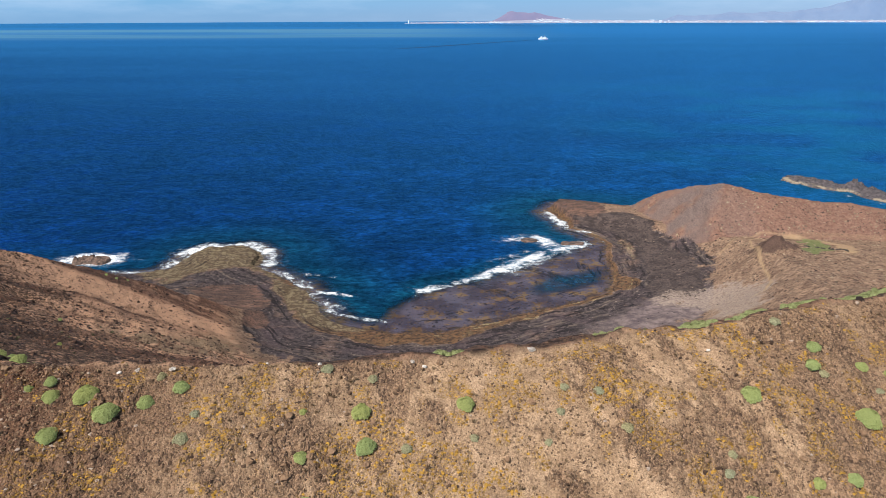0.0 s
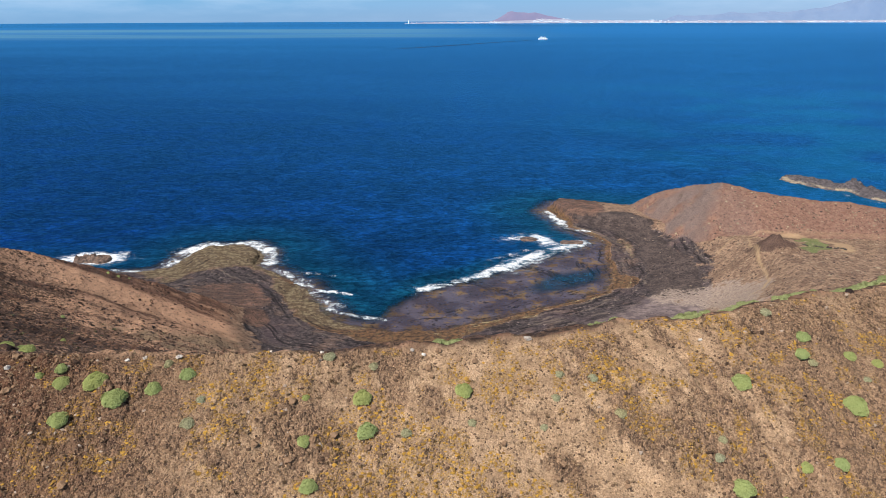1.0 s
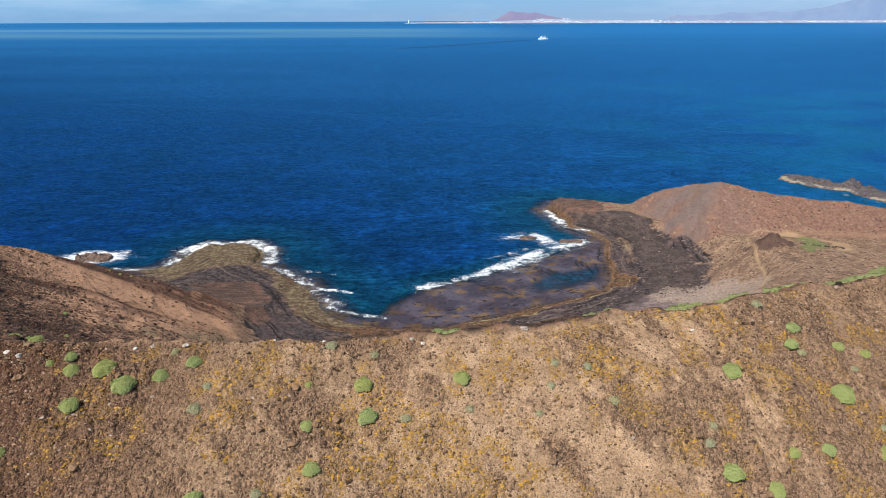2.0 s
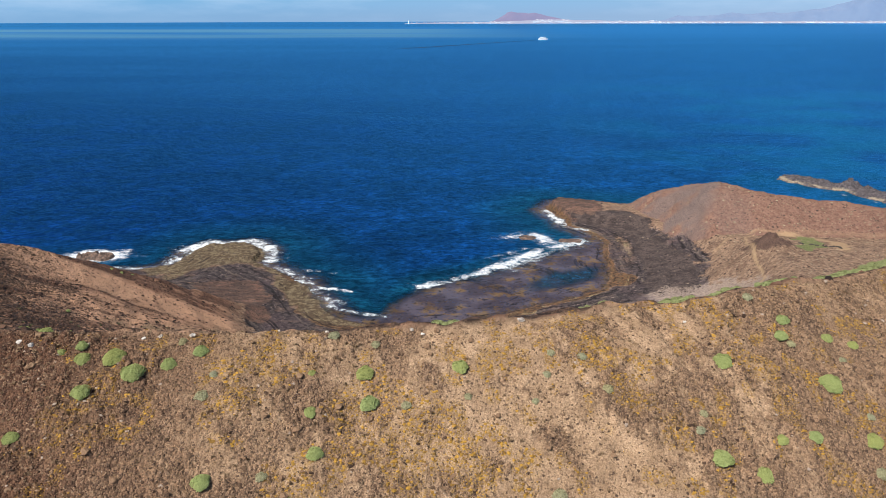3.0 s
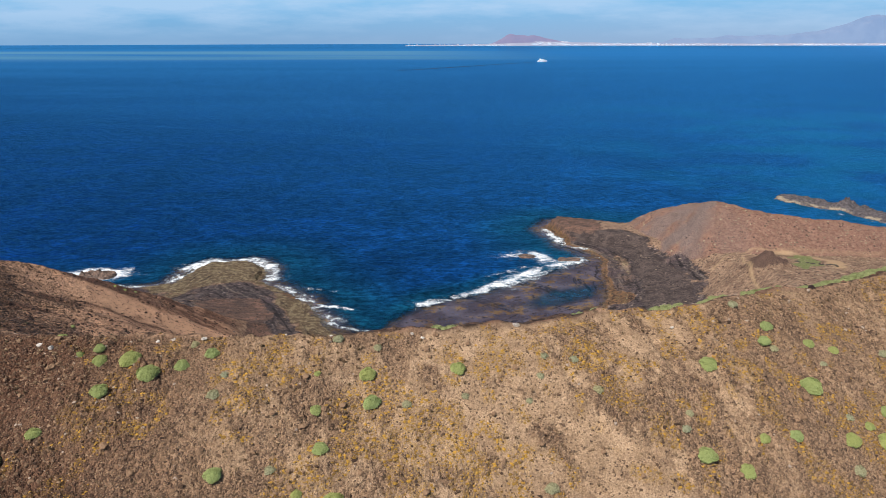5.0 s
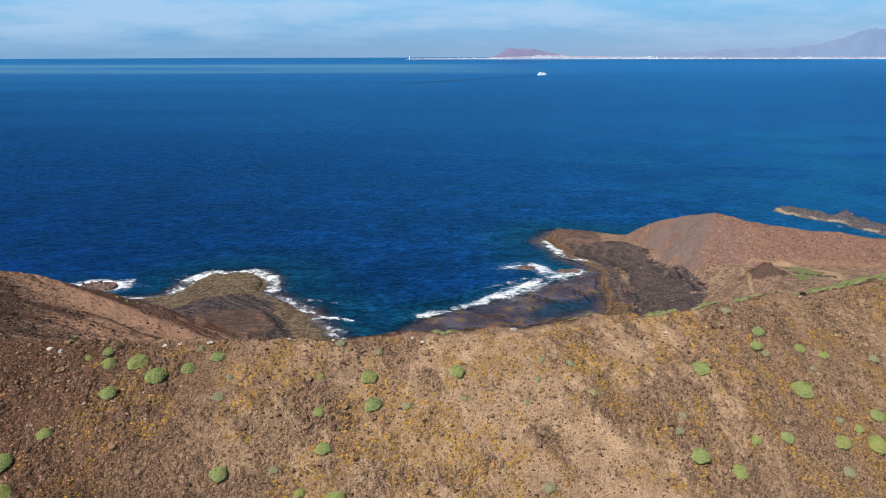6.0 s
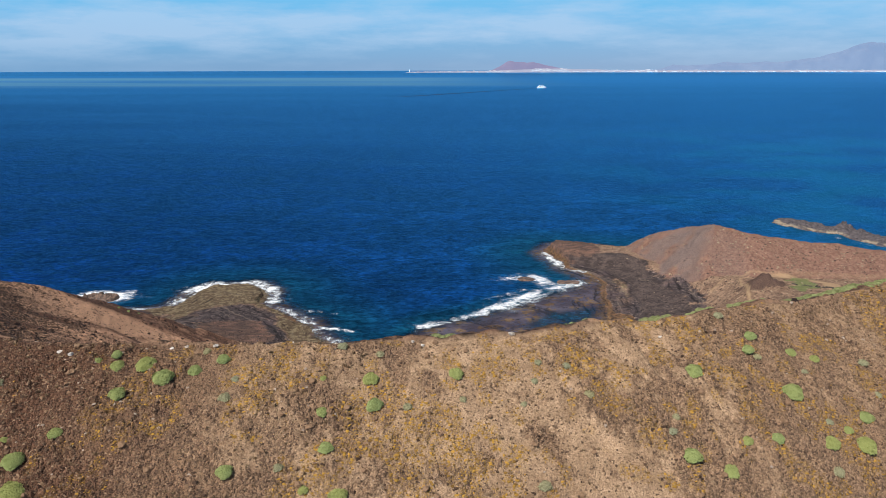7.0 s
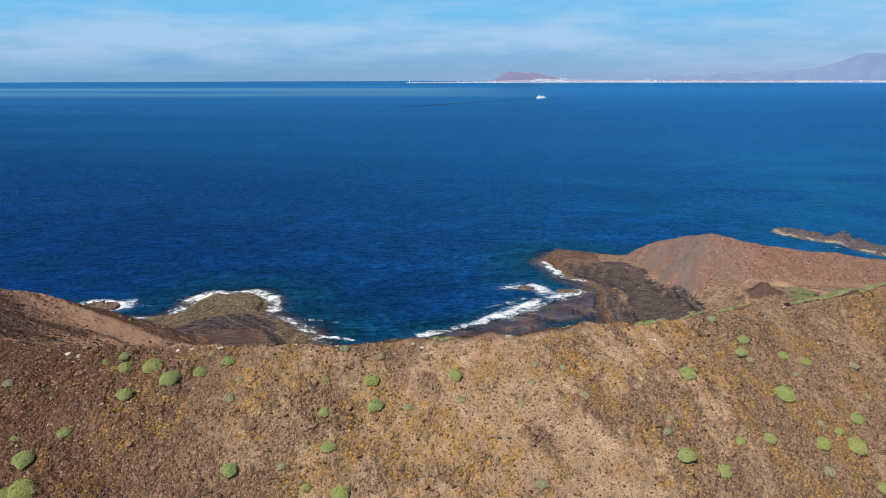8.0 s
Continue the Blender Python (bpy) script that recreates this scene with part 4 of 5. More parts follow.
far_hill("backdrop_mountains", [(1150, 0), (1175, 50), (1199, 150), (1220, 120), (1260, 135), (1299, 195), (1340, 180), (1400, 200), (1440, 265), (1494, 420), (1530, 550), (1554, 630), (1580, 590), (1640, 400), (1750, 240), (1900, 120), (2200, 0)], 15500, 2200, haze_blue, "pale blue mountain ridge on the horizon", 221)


def far_town():
    """White houses along the far shore."""
    rng = np.random.default_rng(5)
    vs, fs, n = [], [], 0
    cube = np.array([[x, y, z] for z in (0, 1) for y in (-0.5, 0.5) for x in (-0.5, 0.5)])
    quads = np.array([[0, 1, 5, 4], [1, 3, 7, 5], [3, 2, 6, 7], [2, 0, 4, 6], [4, 5, 7, 6]])
    runs = [(726, 860, 34, 3, 20), (820, 868, 20, 3, 30), (868, 905, 40, 4, 28), (945, 1010, 80, 18, 70), (1000, 1170, 130, 6, 44), (1150, 1303, 85, 4, 34), (1320, 1400, 36, 4, 26), (1408, 1522, 70, 5, 32), (1530, 1640, 60, 5, 34), (1640, 1900, 160, 4, 28)]
    for p0, p1, count, low, high in runs:
        for _ in range(count):
            p, up = rng.uniform(p0, p1), rng.uniform(0, 1) ** 1.6
            dist = (12560 + 700 * up) * FAR
            size = np.array([rng.uniform(10, 36), rng.uniform(10, 24), rng.uniform(4, 10)])
            v = cube * size * FAR + [(p - 784) / 1318 * dist, dist, (low + (high - low) * up) * FAR]
            vs.append(np.stack(bend(v[:, 0], v[:, 1], v[:, 2]), -1))
            fs.append(quads + n)
            n += 8
    me = raw("far_houses", np.concatenate(vs), np.concatenate(fs), smooth=False)
    me.materials.append(plain("hazy_whitewash", (0.54, 0.53, 0.55), 0.9))
    return tagged(new("far_houses", me), "white houses strung along the far shore", "houses", kind="stuff")


far_town()


def far_base(px, dist, z=0.0):
    x, y = far_place(px, dist)
    p = [float(c) for c in bend(x, y, z)]
    return p, float(true_range(np.array(math.hypot(x, y + 11)))) / math.hypot(x, y + 11)


def lighthouse():
    p, k = far_base(723, 12500 * FAR, 6)
    k = k * FAR
    root = tagged(new("lighthouse"), "tall white lighthouse on the far point", "lighthouse")
    root.location, root.scale = p, (k, k, k)
    white = plain("lighthouse_paint", (0.8, 0.8, 0.78))
    bm = bmesh.new()
    bmesh.ops.create_cone(bm, segments=16, radius1=5.5, radius2=3.6, depth=44, cap_ends=True, matrix=Matrix.Translation((0, 0, 22)))
    part("tower", bm, white, root)
    bm = bmesh.new()
    bmesh.ops.create_cone(bm, segments=16, radius1=5.2, radius2=5.2, depth=1.2, cap_ends=True, matrix=Matrix.Translation((0, 0, 44.6)))
    part("gallery", bm, white, root)
    bm = bmesh.new()
    bmesh.ops.create_cone(bm, segments=12, radius1=2.6, radius2=1.6, depth=6, cap_ends=True, matrix=Matrix.Translation((0, 0, 48.2)))
    part("lantern", bm, white, root)


def ferry():
    p, k = far_base(963, 4740)
    root = tagged(new("ferry"), "white car ferry under way on the open sea", "ship")
    root.matrix_world = Matrix.Translation(p) @ Matrix.Rotation(radians(12), 4, "Z") @ Matrix.Diagonal((k, k, k, 1))
    white, glass, red = plain("ship_white", (0.82, 0.82, 0.8), 0.5), plain("ship_windows", (0.03, 0.04, 0.05), 0.2), plain("ship_red", (0.45, 0.06, 0.04), 0.5)
    bm = bmesh.new()
    # hull sections from stern to bow: x, half beam at deck, half beam at the water, deck height
    rows = [(-32, 7.5, 6.5, 7), (-20, 8, 7.2, 6.6), (0, 8, 7.4, 6.6), (16, 7.6, 6.0, 7.2), (25, 5.2, 3.0, 8.4), (31, 1.2, 0.3, 9.6)]
    rings = [[bm.verts.new((x, -a, h)), bm.verts.new((x, -b, -1.0)), bm.verts.new((x, b, -1.0)), bm.verts.new((x, a, h))] for x, a, b, h in rows]
    for q, w in zip(rings[:-1], rings[1:]):
        for i in range(4):
            bm.faces.new((q[i], q[(i + 1) % 4], w[(i + 1) % 4], w[i]))
    bm.faces.new(rings[0]), bm.faces.new(rings[-1][::-1])
    hull = part("hull", bm, white, root)
    bm = bmesh.new()
    for s in (-1, 1):
        box(bm, -30, 22, s * 7.9 - 0.15, s * 7.9 + 0.15, 1.0, 2.2)
    part("stripe", bm, red, hull, "red stripe along the waterline")
    for x0, x1, w, z0, z1 in ((-28, 20, 7.2, 6.6, 10.0), (-24, 17, 6.6, 10.0, 13.0), (-4, 14, 6.2, 13.0, 16.0)):
        bm = bmesh.new()
        box(bm, x0, x1, -w, w, z0, z1, 0.4)
        deck = part("deckhouse", bm, white, root)
        bm = bmesh.new()
        box(bm, x0 + 1.5, x1 - 1.0, -w - 0.08, w + 0.08, z0 + 1.2, z0 + 2.3)
        part("window_band", bm, glass, deck)
    bm = bmesh.new()
    box(bm, -19, -12, -2.6, 2.6, 13.0, 19.0, 0.7)
    part("funnel", bm, white, root)
    bm = bmesh.new()
    bmesh.ops.create_cone(bm, segments=8, radius1=0.5, radius2=0.25, depth=8, cap_ends=True, matrix=Matrix.Translation((6, 0, 20)))
    part("mast", bm, white, root)


def sailing_boat():
    p, k = far_base(604, 9800)
    root = tagged(new("sailing_boat"), "tiny white sailing boat near the horizon", "boat")
    root.location, root.scale = p, (0.6 * k, 0.6 * k, 0.6 * k)
    white = plain("sail_cloth", (0.85, 0.85, 0.83))
    bm = bmesh.new()
    box(bm, -8, 8, -2, 2, -0.5, 1.8, 0.5)
    part("hull", bm, white, root)
    bm = bmesh.new()
    a, b, c = bm.verts.new((-6, 0, 2.5)), bm.verts.new((0, 0.4, 2.5)), bm.verts.new((0, 0, 22))
    d = bm.verts.new((-3, 1.0, 8))
    bm.faces.new((a, b, d)), bm.faces.new((b, c, d)), bm.faces.new((c, a, d)), bm.faces.new((a, c, b))
    part("sail", bm, white, root)


def ship_wake():
    """The long smooth seam that the ferry leaves, with churned foam at its stern."""
    rows = [(957, 4730, 7), (930, 4530, 12), (900, 4340, 17), (865, 4140, 22), (830, 3950, 26), (795, 3770, 28), (760, 3610, 26), (725, 3470, 18), (690, 3350, 4)]
    co = []
    for px, dist, half in rows:
        x, y = far_place(px, dist)
        for side in (-1, 1):
            co.append(np.array(bend(x, y + side * half, 0.6), float))
    n = len(rows) - 1
    me = raw("ship_wake", np.array(co), np.array([[2 * i, 2 * i + 2, 2 * i + 3, 2 * i + 1] for i in range(n)]))
    M = Mat("smooth_wake")
    M.set(Base_Color=M.mix(M.ramp(M.noise(0.05, 4), 0.35, 0.65), (0.001, 0.016, 0.070), (0.002, 0.026, 0.100)), Roughness=0.4)
    M.b.inputs["Specular IOR Level"].default_value = 0.3
    me.materials.append(M.m)
    tagged(new("ship_wake", me), "smooth dark wake that the ferry trails across the sea", "wake", kind="structure")


lighthouse()
ferry()
ship_wake()
sailing_boat()


# ---------- shrubs on the near flank ----------
green = leaf_material("spurge_leaves", (0.195, 0.235, 0.085), (0.29, 0.335, 0.135))
dull = leaf_material("saltbush_leaves", (0.19, 0.19, 0.115), (0.33, 0.325, 0.21))
bark = plain("grey_stems", (0.16, 0.13, 0.10), 0.9)


def crown_mesh(name, seed, heads, leaf, flat, material, cuts=3):
    """A dome of leaf rosettes on short twigs, 1 m across."""
    rng = random.Random(seed)
    bm = bmesh.new()
    for _ in range(heads):
        a, u = rng.uniform(0, 6.283), math.sqrt(rng.random())
        lump = 0.93 + 0.07 * math.sin(3 * a + seed) + 0.06 * math.sin(5 * a + 2.1 * seed)
        r = 0.5 * u * lump
        top = flat * math.sqrt(max(0.0, 1 - (u * 0.98) ** 2)) * (0.9 + 0.16 * noise.noise(Vector((6 * r * math.cos(a), 6 * r * math.sin(a), seed))))
        c = Vector((r * math.cos(a), r * math.sin(a), max(0.02, top * rng.uniform(0.82, 1.04))))
        axis = (Vector((c.x * 1.5, c.y * 1.5, 0.42 + c.z))).normalized()
        side = axis.orthogonal().normalized()
        for k in range(5):
            d = Matrix.Rotation(6.283 * k / 5 + rng.uniform(-0.4, 0.4), 3, axis) @ side
            w = axis.cross(d) * leaf * 0.30
            tip = c + d * leaf * rng.uniform(0.75, 1.25) + axis * leaf * rng.uniform(0.25, 0.8)
            mid = c + (tip - c) * 0.55 + axis * leaf * 0.12
            p = [bm.verts.new(q) for q in (c, mid - w, tip, mid + w)]
            bm.faces.new(p)
    # the twiggy heart that shows between the rosettes
    core = bmesh.ops.create_icosphere(bm, subdivisions=cuts, radius=1.0)["verts"]
    for v in core:
        a = math.atan2(v.co.y, v.co.x)
        lump = 0.93 + 0.07 * math.sin(3 * a + seed) + 0.06 * math.sin(5 * a + 2.1 * seed)
        n = 0.93 + 0.16 * noise.noise(v.co * 4 + Vector((seed, 0, 0)))
        v.co = Vector((v.co.x * 0.45 * lump * n, v.co.y * 0.45 * lump * n, v.co.z * flat * 0.86 * n))
    me = bpy.data.meshes.new(name)
    bm.to_mesh(me)
    bm.free()
    me.materials.append(material)
    return me


def stem_mesh(seed):
    rng = random.Random(seed)
    bm = bmesh.new()
    for k in range(9):
        a = 6.283 * k / 9 + rng.uniform(-0.3, 0.3)
        tip = Vector((0.33 * math.cos(a), 0.33 * math.sin(a), 0.24))
        q = tip.to_track_quat("Z", "Y").to_matrix().to_4x4()
        bmesh.ops.create_cone(bm, segments=5, radius1=0.03, radius2=0.012, depth=tip.length, matrix=Matrix.Translation(tip / 2 - Vector((0, 0, 0.03))) @ q)
    me = bpy.data.meshes.new("stems")
    bm.to_mesh(me)
    bm.free()
    me.materials.append(bark)
    return me


CROWNS = [crown_mesh("crown", 11 + k, 900, 0.046, 0.42, green) for k in range(4)]
DULLS = [crown_mesh("crown", 41 + k, 260, 0.062, 0.34, dull) for k in range(3)]
STEMS = [stem_mesh(k) for k in range(2)]


def shrub(x, y, size, meshes, k, name, label, category, group):
    root = tagged(new(name), label, category, group)
    root.location = (x, y, height_at(x, y) - 0.05)
    root.rotation_euler = (Matrix.Rotation(0.30, 3, "X") @ Matrix.Rotation(1.3 * k, 3, "Z")).to_euler()
    root.scale = (0.91 * size, 0.91 * size * (0.88 + 0.05 * (k % 5)), 0.91 * size)
    for nm, me in (("crown", meshes[k % len(meshes)]), ("stems", STEMS[k % 2])):
        new(nm, me).parent = root


WEST_SPURGE = [(-38.4, 38.4, 0.9), (-36.6, 33.4, 1.71), (-36.6, 36.5, 2.12), (-35.4, 33.8, 2.68), (-34.1, 38.9, 1.37), (-33.8, 47.1, 0.98), (-31.9, 47.3, 1.21), (-31.4, 46.1, 1.55), (-29.9, 42.3, 1.71), (-28.6, 46.1, 2.11), (-26.3, 44.2, 2.28), (-23.8, 45.7, 1.6), (-21.4, 47.0, 1.48), (-18.6, 36.4, 1.65), (-11.8, 35.7, 1.0), (-11.4, 45.3, 0.76), (-11.0, 41.7, 1.26), (-10.3, 39.0, 1.53), (-8.8, 35.4, 1.88), (-6.9, 45.7, 1.73), (-6.3, 43.1, 1.9)]
EAST_SPURGE = [(1.4, 46.8, 1.75), (23.7, 42.4, 1.97), (26.4, 51.3, 2.12), (27.4, 42.3, 1.78), (30.0, 45.1, 1.35), (33.2, 45.6, 1.51), (33.7, 55.3, 1.49), (35.0, 58.0, 1.53), (37.0, 51.1, 2.41), (39.2, 46.6, 1.99), (39.2, 56.8, 1.42), (41.7, 56.3, 1.29), (41.7, 48.3, 1.15), (43.1, 47.3, 2.35), (44.5, 44.4, 1.47), (44.6, 50.3, 1.81)]
SALTBUSH = [(-42.0, 44.2, 1.23), (-23.4, 48.2, 1.05), (-20.2, 42.8, 1.31), (-19.7, 44.8, 0.89), (-14.2, 37.2, 1.0), (-10.0, 49.3, 1.24), (-6.2, 48.6, 1.0), (-3.2, 43.1, 1.05), (2.0, 44.3, 0.85), (7.9, 44.9, 0.76), (9.2, 38.3, 1.46), (9.2, 47.5, 0.9), (9.8, 49.7, 0.92), (12.7, 49.7, 1.04), (14.5, 46.7, 1.25), (22.4, 44.6, 1.1), (23.1, 46.0, 0.94), (32.0, 60.1, 1.26), (34.6, 54.9, 1.08), (38.8, 44.2, 1.4), (39.7, 54.3, 0.98), (39.9, 48.8, 1.01), (47.2, 53.0, 1.09), (47.8, 57.2, 1.29)]
WALL_SPURGE = [(-50.0, 69.0, 1.9), (-47.2, 65.8, 1.6), (-44.0, 62.0, 2.0), (-41.2, 58.8, 1.3), (-53.0, 72.0, 2.2), (-45.6, 64.8, 1.5), (-38.5, 55.5, 1.2), (-139.0, 270.0, 1.5), (-136.5, 273.0, 1.7), (-134.0, 277.0, 1.3), (-118.0, 196.0, 1.8), (-92.0, 150.0, 1.6)]
for k, (x, y, s) in enumerate(WALL_SPURGE):
    shrub(x, y, s, CROWNS, k, "spurge_shrub", "green spurge shrub on the inner crater wall", "shrub", "green shrubs on the crater wall")
for k, (x, y, s) in enumerate(WEST_SPURGE + EAST_SPURGE):
    shrub(x, y, s, CROWNS, k, "spurge_shrub", "round bright green spurge shrub on the stony slope", "shrub", "green shrubs on the slope")
for k, (x, y, s) in enumerate(SALTBUSH):
    shrub(x, y, s, DULLS, k, "saltbush", "low grey-green saltbush on the dry slope", "shrub", "grey-green shrubs on the slope")


# ---------- what covers the slopes ----------
def spread(count, x0, x1, y0, y1, keep, seed, small, large, power=2.2):
    """Random places where keep(x, y, kinds) allows, on the ground, with sizes mostly small."""
    rng = np.random.default_rng(seed)
    x, y = rng.uniform(x0, x1, count), rng.uniform(y0, y1, count)
    z, k = surface(x, y)
    ok = (rng.random(count) < keep(x, y, k)) & (np.abs(x) < 0.70 * (y + 21) + 2)
    s = small + (large - small) * rng.random(count) ** power
    return np.stack([x, y, z, s], 1)[ok]


stones = island_tint("clods_and_stones", (0.040, 0.022, 0.014), (0.27, 0.165, 0.098), extra=(0.36, 0.28, 0.22))
SHAPES = stone_shapes(6, 3)


def chip_shapes(n, seed):
    """Small angular chips: uneven octahedra."""
    rng = np.random.default_rng(seed)
    base = np.array([[1, 0, 0], [0, 1, 0], [-1, 0, 0], [0, -1, 0], [0, 0, 1], [0, 0, -1]]) * 0.5
    faces = np.array([[0, 1, 4], [1, 2, 4], [2, 3, 4], [3, 0, 4], [1, 0, 5], [2, 1, 5], [3, 2, 5], [0, 3, 5]])
    return [(base * rng.uniform(0.7, 1.3, (6, 1)) + rng.uniform(-0.1, 0.1, (6, 3)), faces) for _ in range(n)]


scatter("slope_stones", spread(74000, -52, 66, 29, 88, lambda x, y, k: k["near"] * (0.10 + 0.75 * stoniness(x, y)) * (0.60 + 0.5 * step(10, -20, x)), 1, 0.13, 0.62, 2.6), SHAPES, stones, "brown clods and stones strewn over the slope", "stones", flat=0.8)
scatter("slope_gravel", spread(190000, -46, 56, 29, 72, lambda x, y, k: k["near"] * (0.20 + 0.35 * vnoise(x / 1.7, y / 1.7, 9)), 21, 0.10, 0.30, 1.8), chip_shapes(8, 4), island_tint("slope_gravel", (0.065, 0.039, 0.027), (0.33, 0.212, 0.132)), "loose brown gravel and chips on the slope", "gravel", flat=0.9)
straw = island_tint("dry_stalks", (0.13, 0.075, 0.042), (0.40, 0.28, 0.17))
scatter("dry_tufts", spread(12000, -56, 66, 28, 92, lambda x, y, k: k["near"] * (0.25 + 0.8 * vnoise(x / 4.5, y / 4.5, 17) ** 2), 2, 0.25, 0.6), tuft_shapes(4, 5), straw, "dry straw-coloured tufts on the slope", "dry plants", sink=0.05)
ochre = island_tint("ochre_cushions", (0.17, 0.092, 0.024), (0.47, 0.262, 0.045))


scatter("ochre_cushions", spread(120000, -52, 62, 29, 80, lambda x, y, k: k["near"] * ochre_bed(x, y) * 0.8, 3, 0.15, 0.56), stone_shapes(5, 17), ochre, "ochre yellow flowering cushions in patches on the slope", "cushion plants", flat=0.55)


# ---------- the green mat along the rim ----------
def crest_line(xs):
    """Where the near flank breaks off to the crater, for each x."""
    ys = np.arange(44, 110, 0.25)
    Z = land(np.repeat(xs, len(ys)), np.tile(ys, len(xs)))[0].reshape(len(xs), -1)
    # the last place that still hides what lies behind, seen from the middle of the flight
    slope = (140 - Z) / (ys + 11)
    return ys[np.argmin(slope, axis=1)]


succulent = leaf_material("succulent_leaves", (0.155, 0.175, 0.072), (0.27, 0.29, 0.13))


def rim_mat():
    rng = np.random.default_rng(31)
    x = np.concatenate([rng.uniform(-6, 66, 900), rng.uniform(34, 66, 450)])
    y = crest_line(x)
    thick = step(8, 40, x)
    keep = rng.random(len(x)) < np.where(vnoise(x / 3.1, y * 0, 33) > 0.60 - 0.32 * thick, 0.35 + 0.65 * thick, 0.0)
    x, y = x[keep], y[keep] + np.abs(rng.normal(0, 0.4 + 1.5 * thick[keep])) + 0.5 * thick[keep]
    z = surface(x, y)[0]
    pts = np.stack([x, y, z, rng.uniform(0.45, 1.15, len(x))], 1)
    bm = bmesh.new()
    bm.from_mesh(crown_mesh("mat", 71, 34, 0.15, 0.34, succulent, 2))
    return scatter("rim_plants", pts, [arrays(bm)], succulent, "green mat of low succulent plants along the crater rim", "plants", sink=0.1)


rim_mat()


# ---------- inside the crater ----------
def wall_share(x, y, k):
    dense = step(1.3, 0.5, np.hypot((x + 112) / 40, (y - 172) / 52))
    bare = step(30, 8, along(x, y, [(-165, 241, 0), (-133, 255, 0), (-113, 263, 0), (-83, 286, 0)])[0])
    return k["wall"] * (1 - 0.8 * bare) * np.clip(0.16 + 0.6 * step(0.42, 0.66, vnoise(x / 14, y / 14, 27)) + dense, 0, 1)


scatter("wall_rubble", spread(66000, -230, 60, 60, 330, wall_share, 4, 0.4, 2.1, 3.0), SHAPES, island_tint("wall_rubble", (0.020, 0.012, 0.010), (0.20, 0.108, 0.068)), "dark rubble on the inner crater wall", "stones", flat=0.75)
scatter("wall_shrubs", spread(2600, -230, 60, 60, 330, lambda x, y, k: wall_share(x, y, k) * 0.45, 14, 0.5, 1.5, 2.5), tuft_shapes(4, 25, 16, 0.5, 0.5, 0.14), island_tint("wall_shrubs", (0.045, 0.045, 0.022), (0.12, 0.11, 0.055)), "dark scrub between the rubble of the crater wall", "scrub", sink=0.05)
scatter("beach_boulders", spread(60000, -170, 185, 230, 540, lambda x, y, k: (k["shore"] > 1) * step(75, 25, k["shore"]) * (0.15 + 0.5 * vnoise(x / 9, y / 9, 29)) * (1 - k["near"]) * (1 - k["wall"]), 5, 0.25, 1.5, 3.2), SHAPES, island_tint("beach_boulders", (0.020, 0.016, 0.016), (0.17, 0.135, 0.125)), "dark boulders and shingle along the bay", "stones", flat=0.6)
scatter("beach_boulders", spread(11000, 84, 152, 322, 492, lambda x, y, k: 0.9 * step(-3, 5, inside(x, y, BOULDER_BEACH)), 25, 0.45, 2.3, 2.6), SHAPES, island_tint("dark_beach_boulders", (0.014, 0.011, 0.011), (0.165, 0.122, 0.108)), "black lava boulders heaped on the beach below the hill", "boulders", flat=0.7)
scatter("hill_scrub", spread(1500, 130, 330, 290, 520, lambda x, y, k: (k["shore"] > 12) * (0.25 + 0.5 * vnoise(x / 12, y / 12, 35)), 6, 0.5, 1.9, 2.5), tuft_shapes(4, 29, 18, 0.6, 0.20, 0.20), island_tint("hill_scrub", (0.30, 0.23, 0.155), (0.50, 0.41, 0.29)), "pale dry scrub dotted over the red hill", "scrub", sink=0.05)
scatter("crag_rocks", spread(2600, 140, 250, 290, 400, lambda x, y, k: np.clip(k["crag"] + 0.12 * vnoise(x / 7, y / 7, 37), 0, 1) * 0.7, 7, 0.3, 1.7, 3.0), SHAPES, island_tint("crag_rocks", (0.03, 0.019, 0.016), (0.12, 0.07, 0.05)), "dark rocks on the crag and the plateau", "stones", flat=0.8)


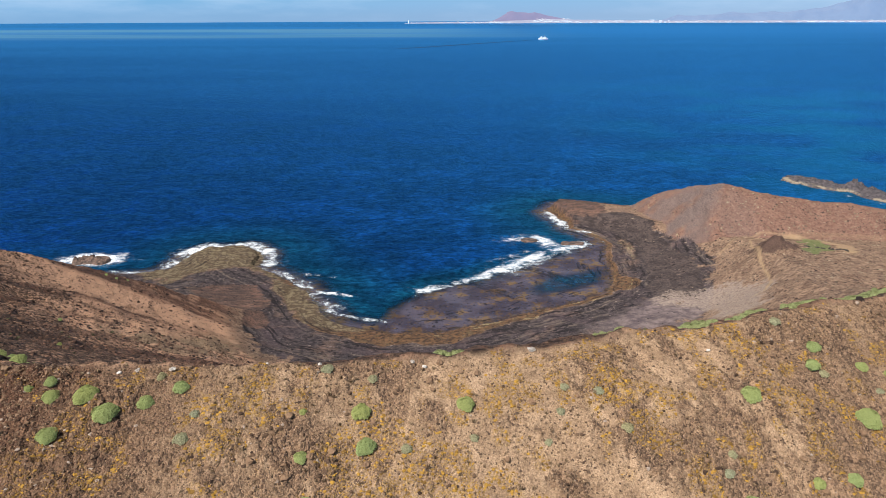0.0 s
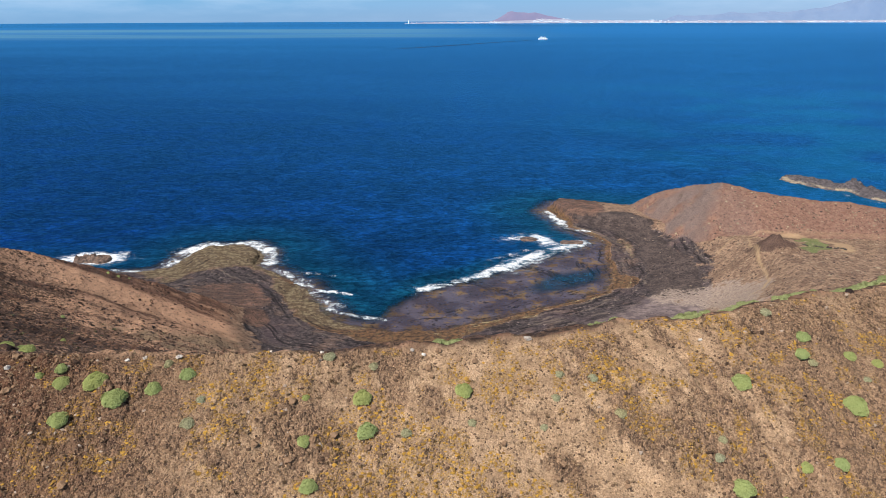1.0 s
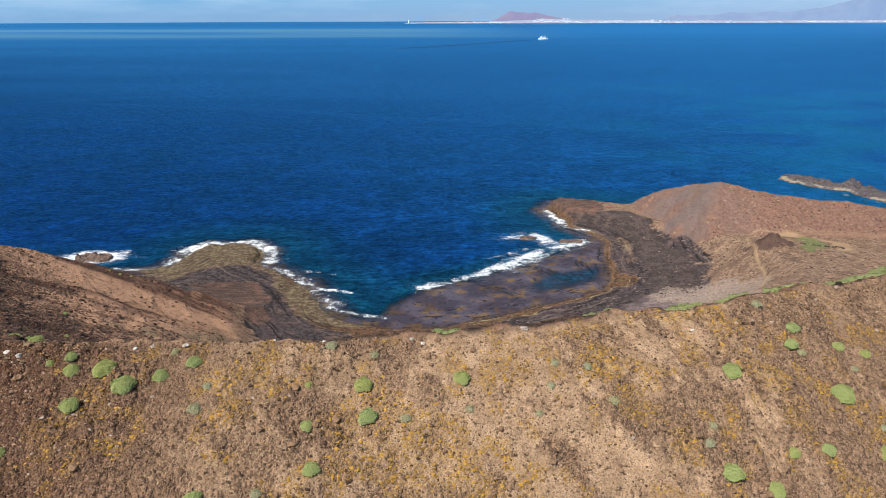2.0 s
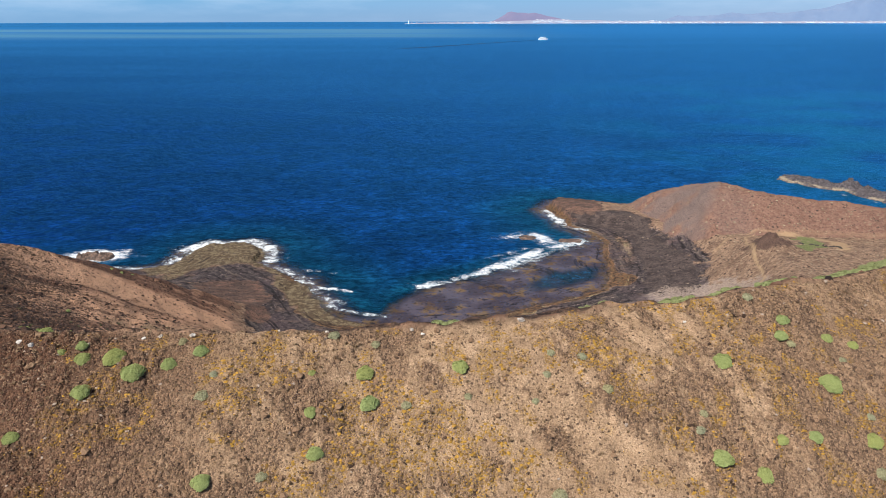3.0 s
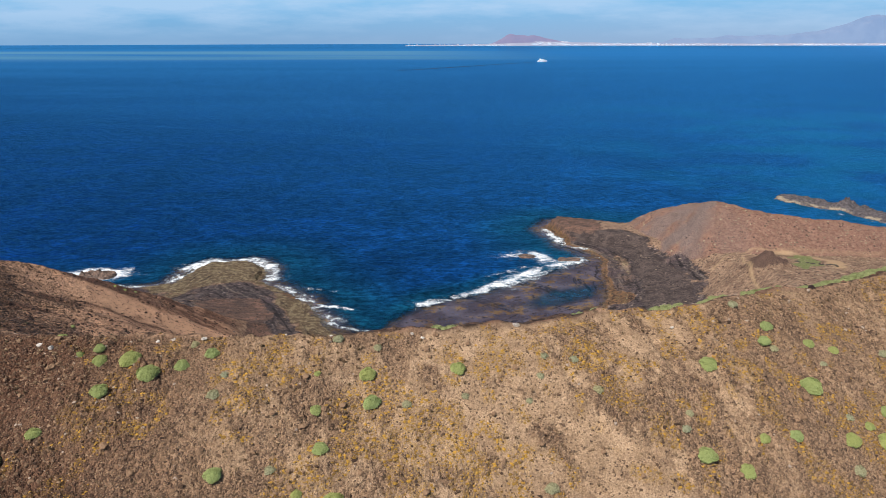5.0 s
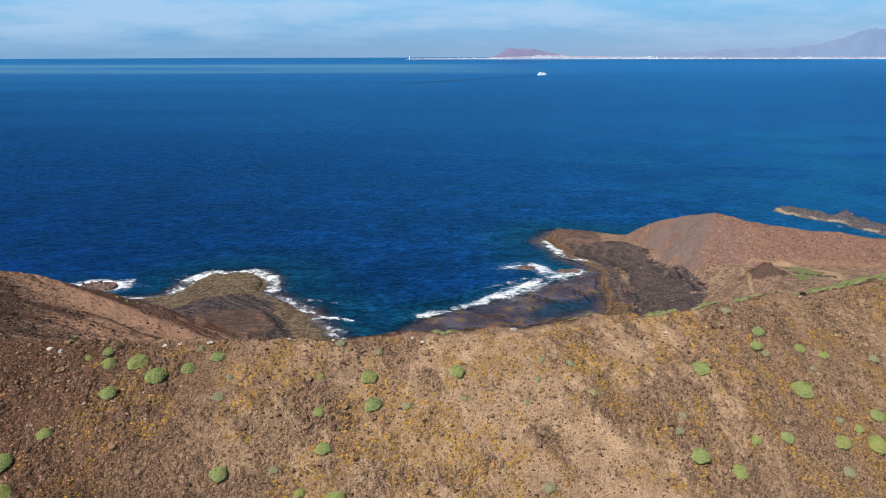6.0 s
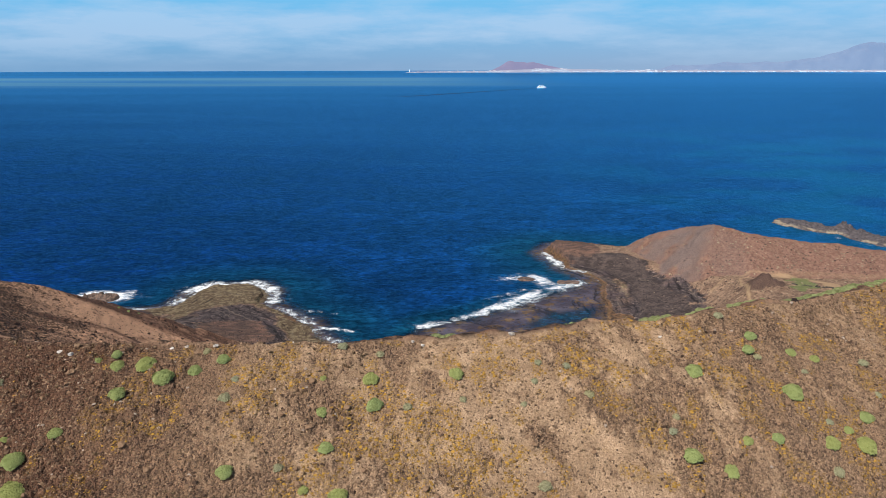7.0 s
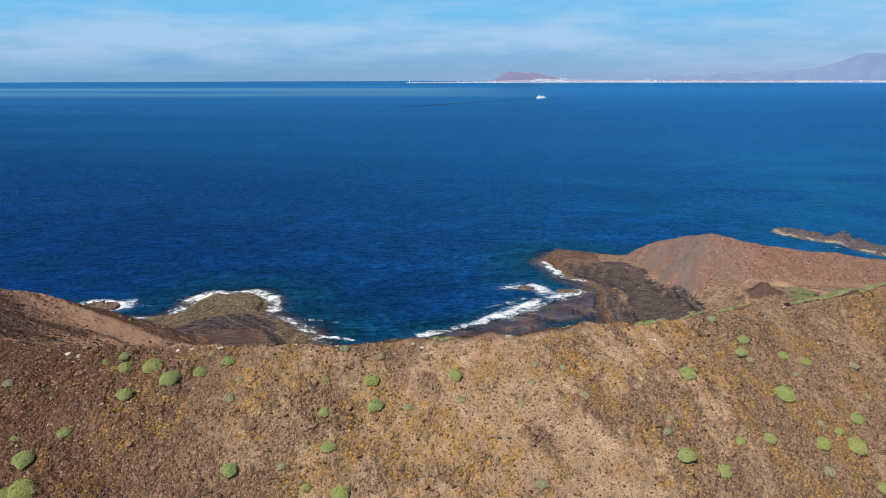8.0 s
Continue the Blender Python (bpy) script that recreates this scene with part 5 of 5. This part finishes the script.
def stone_wall():
    """A low ruined wall of black stones on the green flat."""
    root = tagged(new("dry_stone_wall"), "low ruined wall of black stones on the green flat", "stone wall")
    rng = random.Random(8)
    black = rock_material("wall_stone", (0.025, 0.02, 0.018), (0.07, 0.055, 0.048))
    meshes = []
    for v, f in stone_shapes(3, 91):
        me = raw("stone", v, f, smooth=False)
        me.materials.append(black)
        meshes.append(me)
    run = [(197, 367), (201, 363), (206, 362), (210, 358), (214, 358), (215, 355)]
    for (ax, ay), (bx, by) in zip(run[:-1], run[1:]):
        for k in range(9):
            u = rng.random()
            x, y = ax + (bx - ax) * u + rng.uniform(-0.5, 0.5), ay + (by - ay) * u + rng.uniform(-0.5, 0.5)
            ob = new("stone", meshes[k % 3])
            ob.parent = root
            s = rng.uniform(0.9, 1.8)
            ob.location, ob.scale, ob.rotation_euler = (x, y, height_at(x, y) + 0.15 * s), (s, s, s * 0.9), (0, 0, rng.uniform(0, 6))


stone_wall()
PALE = [(7.4, 53.2, 0.9), (-10.9, 50.8, 0.7), (-2.0, 50.2, 0.5), (-3.0, 50.6, 0.55), (-27.0, 48.6, 0.5), (-25.6, 48.9, 0.6), (-22.7, 48.9, 0.65), (-15.2, 50.1, 0.45), (24.0, 55.6, 0.5), (-38.5, 49.0, 0.8), (-37.0, 48.2, 0.7)]
chalk = rock_material("pale_stone", (0.42, 0.35, 0.29), (0.66, 0.60, 0.54))
PALE_SHAPES = []
for v, f in stone_shapes(3, 57, 2):
    me = raw("pale_stone", v, f, smooth=False)
    me.materials.append(chalk)
    PALE_SHAPES.append(me)
for k, (x, y, s) in enumerate(PALE):
    ob = tagged(new("pale_stone", PALE_SHAPES[k % 3]), "pale weathered stone lying at the crater rim", "stone", "pale stones at the rim")
    ob.location, ob.scale, ob.rotation_euler = (x, y, height_at(x, y) + 0.12 * s), (s, s * 0.8, s * 0.65), (0, 0, 1.7 * k)

BOULDERS = []
for v, f in stone_shapes(4, 77, 2):
    me = raw("boulder", v, f, smooth=False)
    me.materials.append(stones)
    BOULDERS.append(me)
rng = random.Random(12)
for k in range(110):
    x, y = rng.uniform(-48, 50), rng.uniform(31, 58)
    z, kinds = surface(np.array([x]), np.array([y]))
    if kinds["near"][0] < 0.9:
        continue
    s = rng.uniform(0.55, 0.95)
    ob = tagged(new("boulder", BOULDERS[k % 4]), "rough brown boulder half sunk in the slope", "boulder", "boulders on the slope")
    ob.location, ob.scale, ob.rotation_euler = (x, y, float(z[0]) + 0.1 * s), (s, s * 0.85, s * 0.7), (0, 0, rng.uniform(0, 6))
